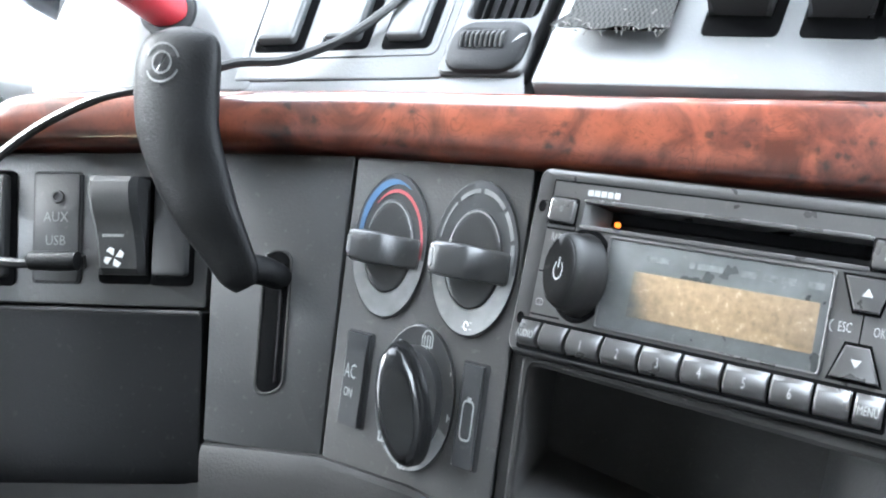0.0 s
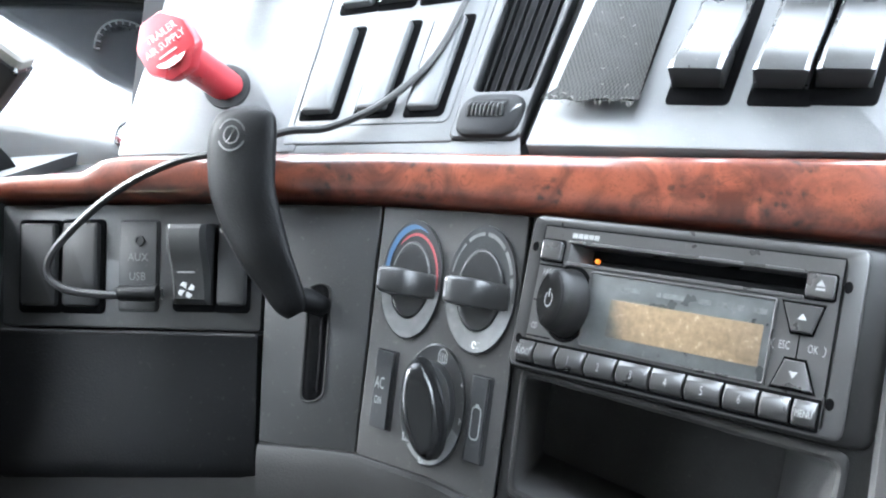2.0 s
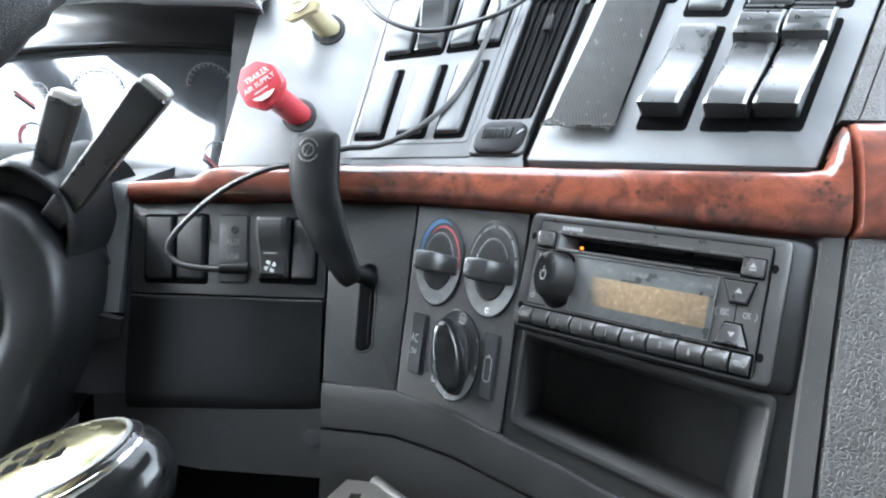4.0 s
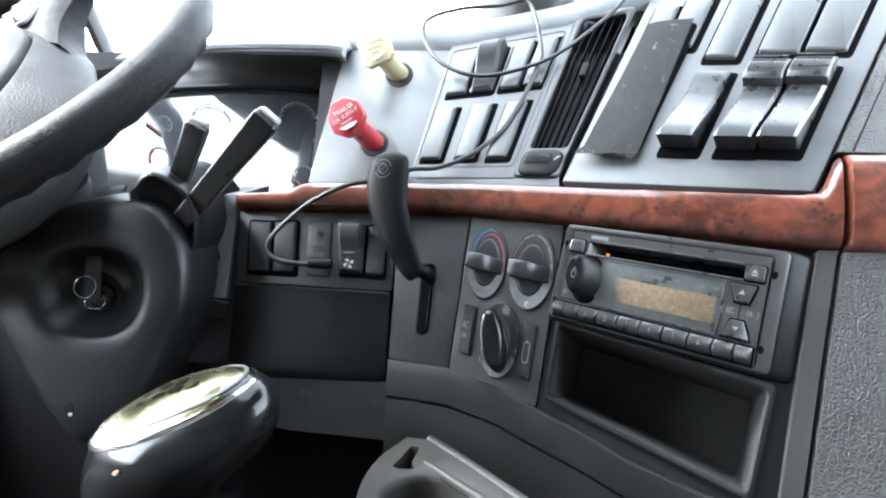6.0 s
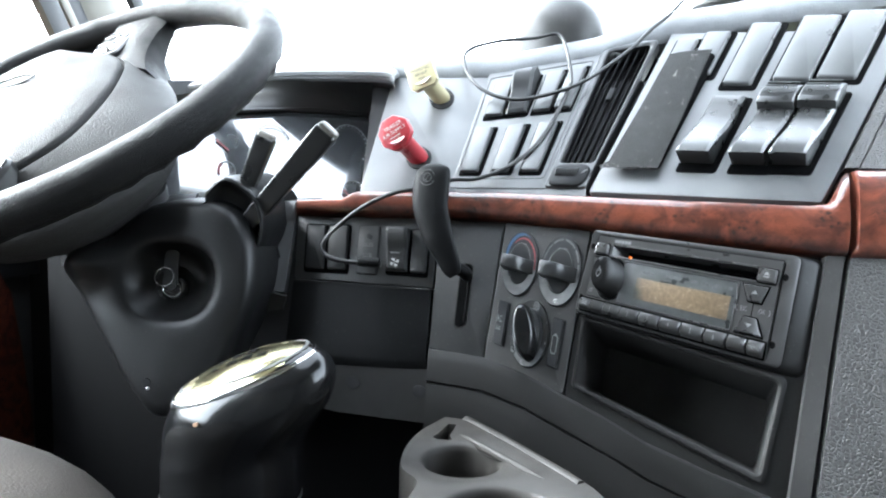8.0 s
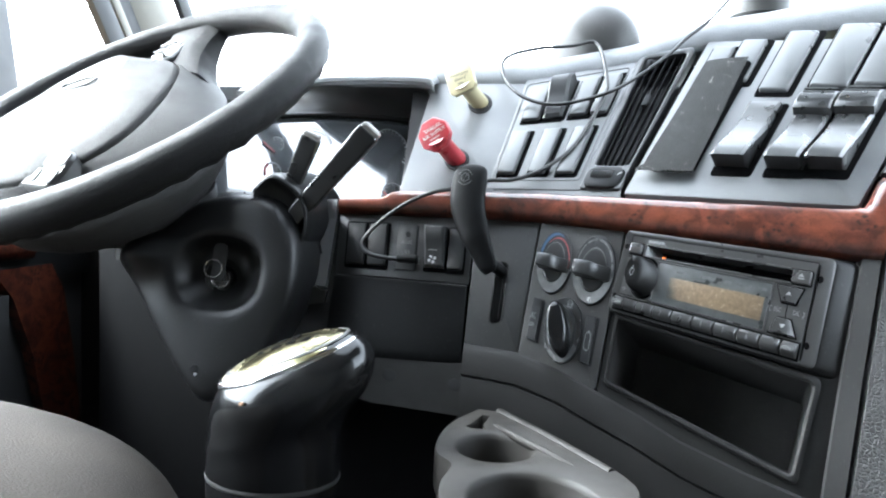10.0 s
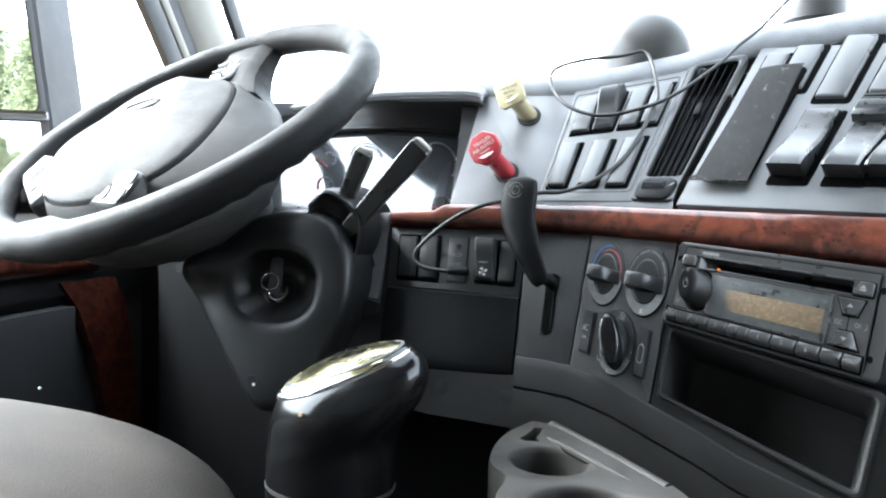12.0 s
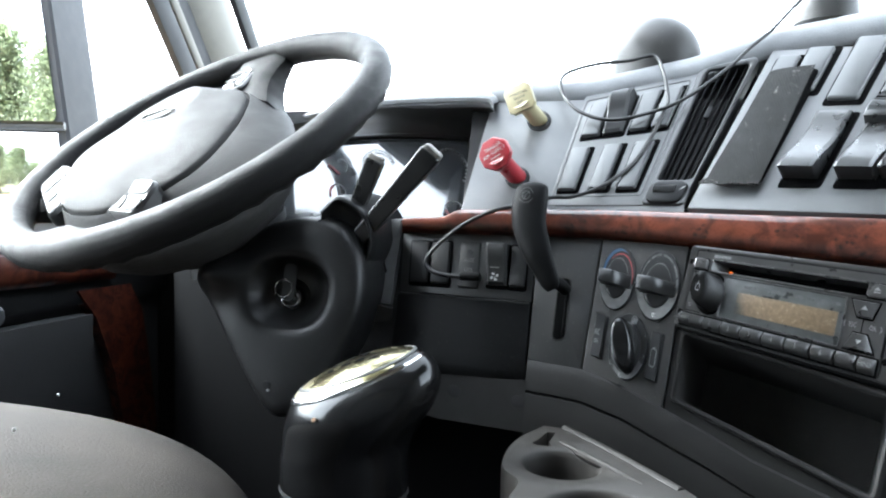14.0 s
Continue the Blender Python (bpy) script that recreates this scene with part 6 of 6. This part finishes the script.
# ---------------------------------------------------------------- cup holder
def cup_holder():
    t = thing("cup_holder", (-0.08, -0.2, 0.2), "grey moulded plastic double cup holder console", "cup holder")
    top = 0.55
    outline = [(-0.128, -0.086), (-0.145, -0.125), (-0.151, -0.165), (-0.147, -0.20), (-0.132, -0.222), (-0.134, -0.26), (-0.12, -0.30), (-0.075, -0.322), (-0.03, -0.305), (-0.008, -0.265), (-0.002, -0.225), (-0.035, -0.17), (-0.075, -0.125), (-0.108, -0.092)]
    ring = smooth_path([(x, y, 0) for x, y in outline + outline[:1]], 4)[:-1]
    cx, cy = -0.08, -0.2
    bm = bmesh.new()
    def lay(pts, z):
        return [bm.verts.new((p[0], p[1], z)) for p in pts]
    def skin(a, b):
        n = len(a)
        for i in range(n):
            bm.faces.new((a[i], a[(i + 1) % n], b[(i + 1) % n], b[i]))
    def grow(s):
        return [(cx + (p.x - cx) * s, cy + (p.y - cy) * s) for p in ring]
    rings = [lay(grow(s), z) for s, z in ((0.93, 0.12), (0.95, top - 0.05), (0.965, top - 0.035), (1.0, top - 0.03), (1.0, top - 0.005), (0.985, top))]
    for a, b in zip(rings, rings[1:]):
        skin(a, b)
    bm.faces.new(rings[0])
    cups = [(-0.104, -0.178, 0.0325), (-0.07, -0.264, 0.046)]
    edges = [bm.edges.get((rings[-1][i], rings[-1][(i + 1) % len(ring)])) for i in range(len(ring))]
    for x, y, r in cups:
        def circ(q):
            return [(x + q * math.cos(a), y + q * math.sin(a)) for a in np.linspace(0, 2 * math.pi, 40, endpoint=False)]
        walls = [lay(circ(q), z) for q, z in ((r, top), (r - 0.0025, top - 0.002), (r - 0.004, top - 0.006), (r - 0.008, top - 0.075))]
        for a, b in zip(walls, walls[1:]):
            skin(a, b)
        bm.faces.new(walls[-1])
        edges += [bm.edges.get((walls[0][i], walls[0][(i + 1) % 40])) for i in range(40)]
    tri = [(-0.1225, -0.104), (-0.1275, -0.124), (-0.132, -0.137), (-0.1275, -0.1415), (-0.115, -0.1405), (-0.1185, -0.13), (-0.1165, -0.116), (-0.1155, -0.104)]
    walls = [lay(tri, top), lay([(-0.1225 + (x + 0.1225) * 0.93, -0.124 + (y + 0.124) * 0.93) for x, y in tri], top - 0.004), lay([(-0.1225 + (x + 0.1225) * 0.85, -0.124 + (y + 0.124) * 0.85) for x, y in tri], top - 0.03)]
    skin(walls[0], walls[1])
    skin(walls[1], walls[2])
    bm.faces.new(walls[2])
    edges += [bm.edges.get((walls[0][i], walls[0][(i + 1) % 8])) for i in range(8)]
    bmesh.ops.triangle_fill(bm, edges=edges, use_beauty=True)
    part("body", bm, CUP, t, "", 40)
    part("ridge", tube([(-0.113, -0.122, 0.5475), (-0.1, -0.1385, 0.549), (-0.066, -0.177, 0.549), (-0.032, -0.2115, 0.5475)], [0.0015, 0.0035, 0.0038, 0.0015], 10, 5), CUP, t, "raised back ridge")
    rail = []
    for f in np.linspace(0, 1, 9):
        gx, gy = -0.1123 + 0.0914 * f, -0.0893 - 0.1174 * f
        bow = 0.002 * math.sin(math.pi * f)
        rail.append([Vector((gx + 0.789 * (s + bow), gy + 0.614 * (s + bow), z)) for s, z in ((-0.001, 0.546), (0.0004, 0.5494), (0.0022, 0.5514), (0.0045, 0.552), (0.0068, 0.5512), (0.0086, 0.5488), (0.0096, 0.545), (0.009, 0.53), (0.008, 0.52), (0.0, 0.52))])
    part("back_rail", loft(rail), CUP, t, "raised rail along the back edge")


cup_holder()


# ---------------------------------------------------------------- driver's seat
def driver_seat():
    t = thing("driver_seat", (-0.58, -0.45, 0.2), "grey cloth driver seat cushion", "seat")
    loops = []
    m = 30
    for i in range(m + 1):
        lat = -math.pi / 2 + math.pi * i / m
        cz = math.copysign(abs(math.sin(lat)) ** 0.8, math.sin(lat))
        cr = max(abs(math.cos(lat)) ** 0.8, 0.01)
        loop = []
        for a in np.linspace(0, 2 * math.pi, 64, endpoint=False):
            px = math.copysign(abs(math.cos(a)) ** 0.7, math.cos(a))
            py = math.copysign(abs(math.sin(a)) ** 0.7, math.sin(a))
            loop.append(Vector((-0.63 + 0.34 * cr * px, -0.46 + 0.36 * cr * py, 0.435 + 0.155 * cz)))
        loops.append(loop)
    part("cushion", loft(loops), FABRIC, t, "rounded grey cloth cushion", 80)
    part("base", box((-0.9, -0.75, 0.0), (-0.42, -0.2, 0.32)), BODY, t, "dark seat base")
    rng = random.Random(9)
    for x, y in ((-0.46, -0.25), (-0.52, -0.3), (-0.42, -0.33)):
        bm = bmesh.new()
        bmesh.ops.create_icosphere(bm, subdivisions=1, radius=0.0016, matrix=Matrix.Translation((x - 0.05, y, 0.588)))
        part("lint", bm, GREYPRINT, t)


driver_seat()


# ---------------------------------------------------------------- dash top pieces
def dome(x, y, z, r, h, foot=-0.012):
    bm = loft([[Vector((x + q * math.cos(a), y + q * math.sin(a), z + k)) for a in np.linspace(0, 2 * math.pi, 32, endpoint=False)] for q, k in [(r * 1.02, foot)] + [(r * math.cos(s), h * math.sin(s)) for s in np.linspace(0, 1.52, 10)]])
    solo("dash_speaker", bm, PANEL, (x, y, z), "dark domed speaker pod on the dash top", "speaker", "speaker pods", sharp=60)


dome(-0.028, 0.25, 0.944, 0.058, 0.060, -0.035)
dome(0.186, 0.30, 1.010, 0.038, 0.042)


# ---------------------------------------------------------------- door and mirror
door = thing("driver_door", (-0.95, 0.1, 0.3), "dark driver door with wood trim and a closed window", "door", kind="structure")
part("sill", prism([(-0.75, 0.59), (0.85, 0.57), (0.85, 0.655), (-0.75, 0.695)], -1.0, -0.93), BLACK, door, "dark window sill")
part("wood_strip", slab([[Vector((-0.925, y, z)), Vector((-0.93, y + w, z))] for y, z, w in ((0.22, 0.60, 0.13), (0.26, 0.55, 0.12), (0.30, 0.45, 0.10), (0.33, 0.32, 0.09), (0.34, 0.15, 0.09))], (-0.02, 0, 0)), WOOD, door, "reddish burl wood strip on the door")
part("wood_rail", loft([[Vector((x, y, z + 0.045 * (0.25 - y) * 0.3)) for x, z in ((-0.935, 0.612), (-0.921, 0.616), (-0.914, 0.63), (-0.913, 0.65), (-0.919, 0.664), (-0.935, 0.668))] for y in (-0.72, -0.4, -0.1, 0.12, 0.24, 0.3)]), WOOD, door, "reddish burl wood rail along the door top", 50)
part("door_pull", loft([[Vector((-0.915 + w, y, z)) for y, z in rounded_m(-0.16, 0.572, 0.052, 0.602, 0.014, i)] for w, i in ((0.0, 0.0), (0.022, 0.0), (0.028, 0.005))]), UPPER, door, "grey door pull")
part("lower_panel", slab([[Vector((-0.915 - 0.02 * (k == 2), y, z)) for k, z in enumerate((0.56, 0.4, 0.1))] for y in (-0.7, -0.2, 0.12, 0.24)], (-0.03, 0, 0)), DOORP, door, "dark padded door panel")
part("small_vent", loft([[Vector((-0.555 + u, 0.02 + w, 0.667 + v)) for u, v in rounded_m(-0.018, -0.013, 0.018, 0.013, 0.003)] for w in (0.0, 0.02)]), PANEL, dashboard)


def side_mirror():
    n = Vector((0.3, -0.954, 0.0)).normalized()
    e = Vector((0.954, 0.3, 0.0)).normalized()
    pr = Vector((-1.30, 0.57, 0.0))
    t = thing("side_mirror", (-1.44, 0.55, 0.95), "dark truck side mirror with two glasses", "mirror")
    def at(a, z, w):
        return pr + e * (a - 0.125 * (z - 0.93)) + Vector((0, 0, z)) + n * w
    def plate(a0, z0, a1, z1, w0, w1, r, b):
        return loft([[at(u, v, w) for u, v in rounded_m(a0, z0, a1, z1, r, i)] for w, i in ((w0, 0.03), (w0 + 0.03, 0.0), (w1 - b, 0), (w1, b))])
    part("housing", plate(-0.30, 0.66, 0.02, 1.62, -0.20, -0.002, 0.03, 0.006), FRAMEDARK, t, "dark mirror housing")
    part("divider", plate(-0.30, 0.905, 0.018, 0.925, -0.02, 0.004, 0.004, 0.002), BLACK, t)
    part("flat_glass", loft([[at(u, v, w) for u, v in rounded_m(-0.285, 0.925, 0.0, 1.6, 0.02)] for w in (-0.001, 0.001)]), MIRROR, t, "flat mirror glass")
    rows = []
    for i in range(9):
        z = 0.70 + 0.2 * i / 8
        rows.append([at(-0.283 + 0.28 * j / 8, z, 0.001 + 0.012 * (1 - ((j - 4) / 4) ** 2) * 0.5 + 0.006 * (1 - ((i - 4) / 4) ** 2)) for j in range(9)])
    part("convex_glass", slab(rows, -n * 0.002), MIRROR, t, "convex mirror glass", 80)
    part("arm", tube([at(-0.14, 0.68, -0.06), at(-0.1, 0.5, -0.1), (-1.02, 0.75, 0.45)], 0.014, 10, 4), BLACK, t)


side_mirror()
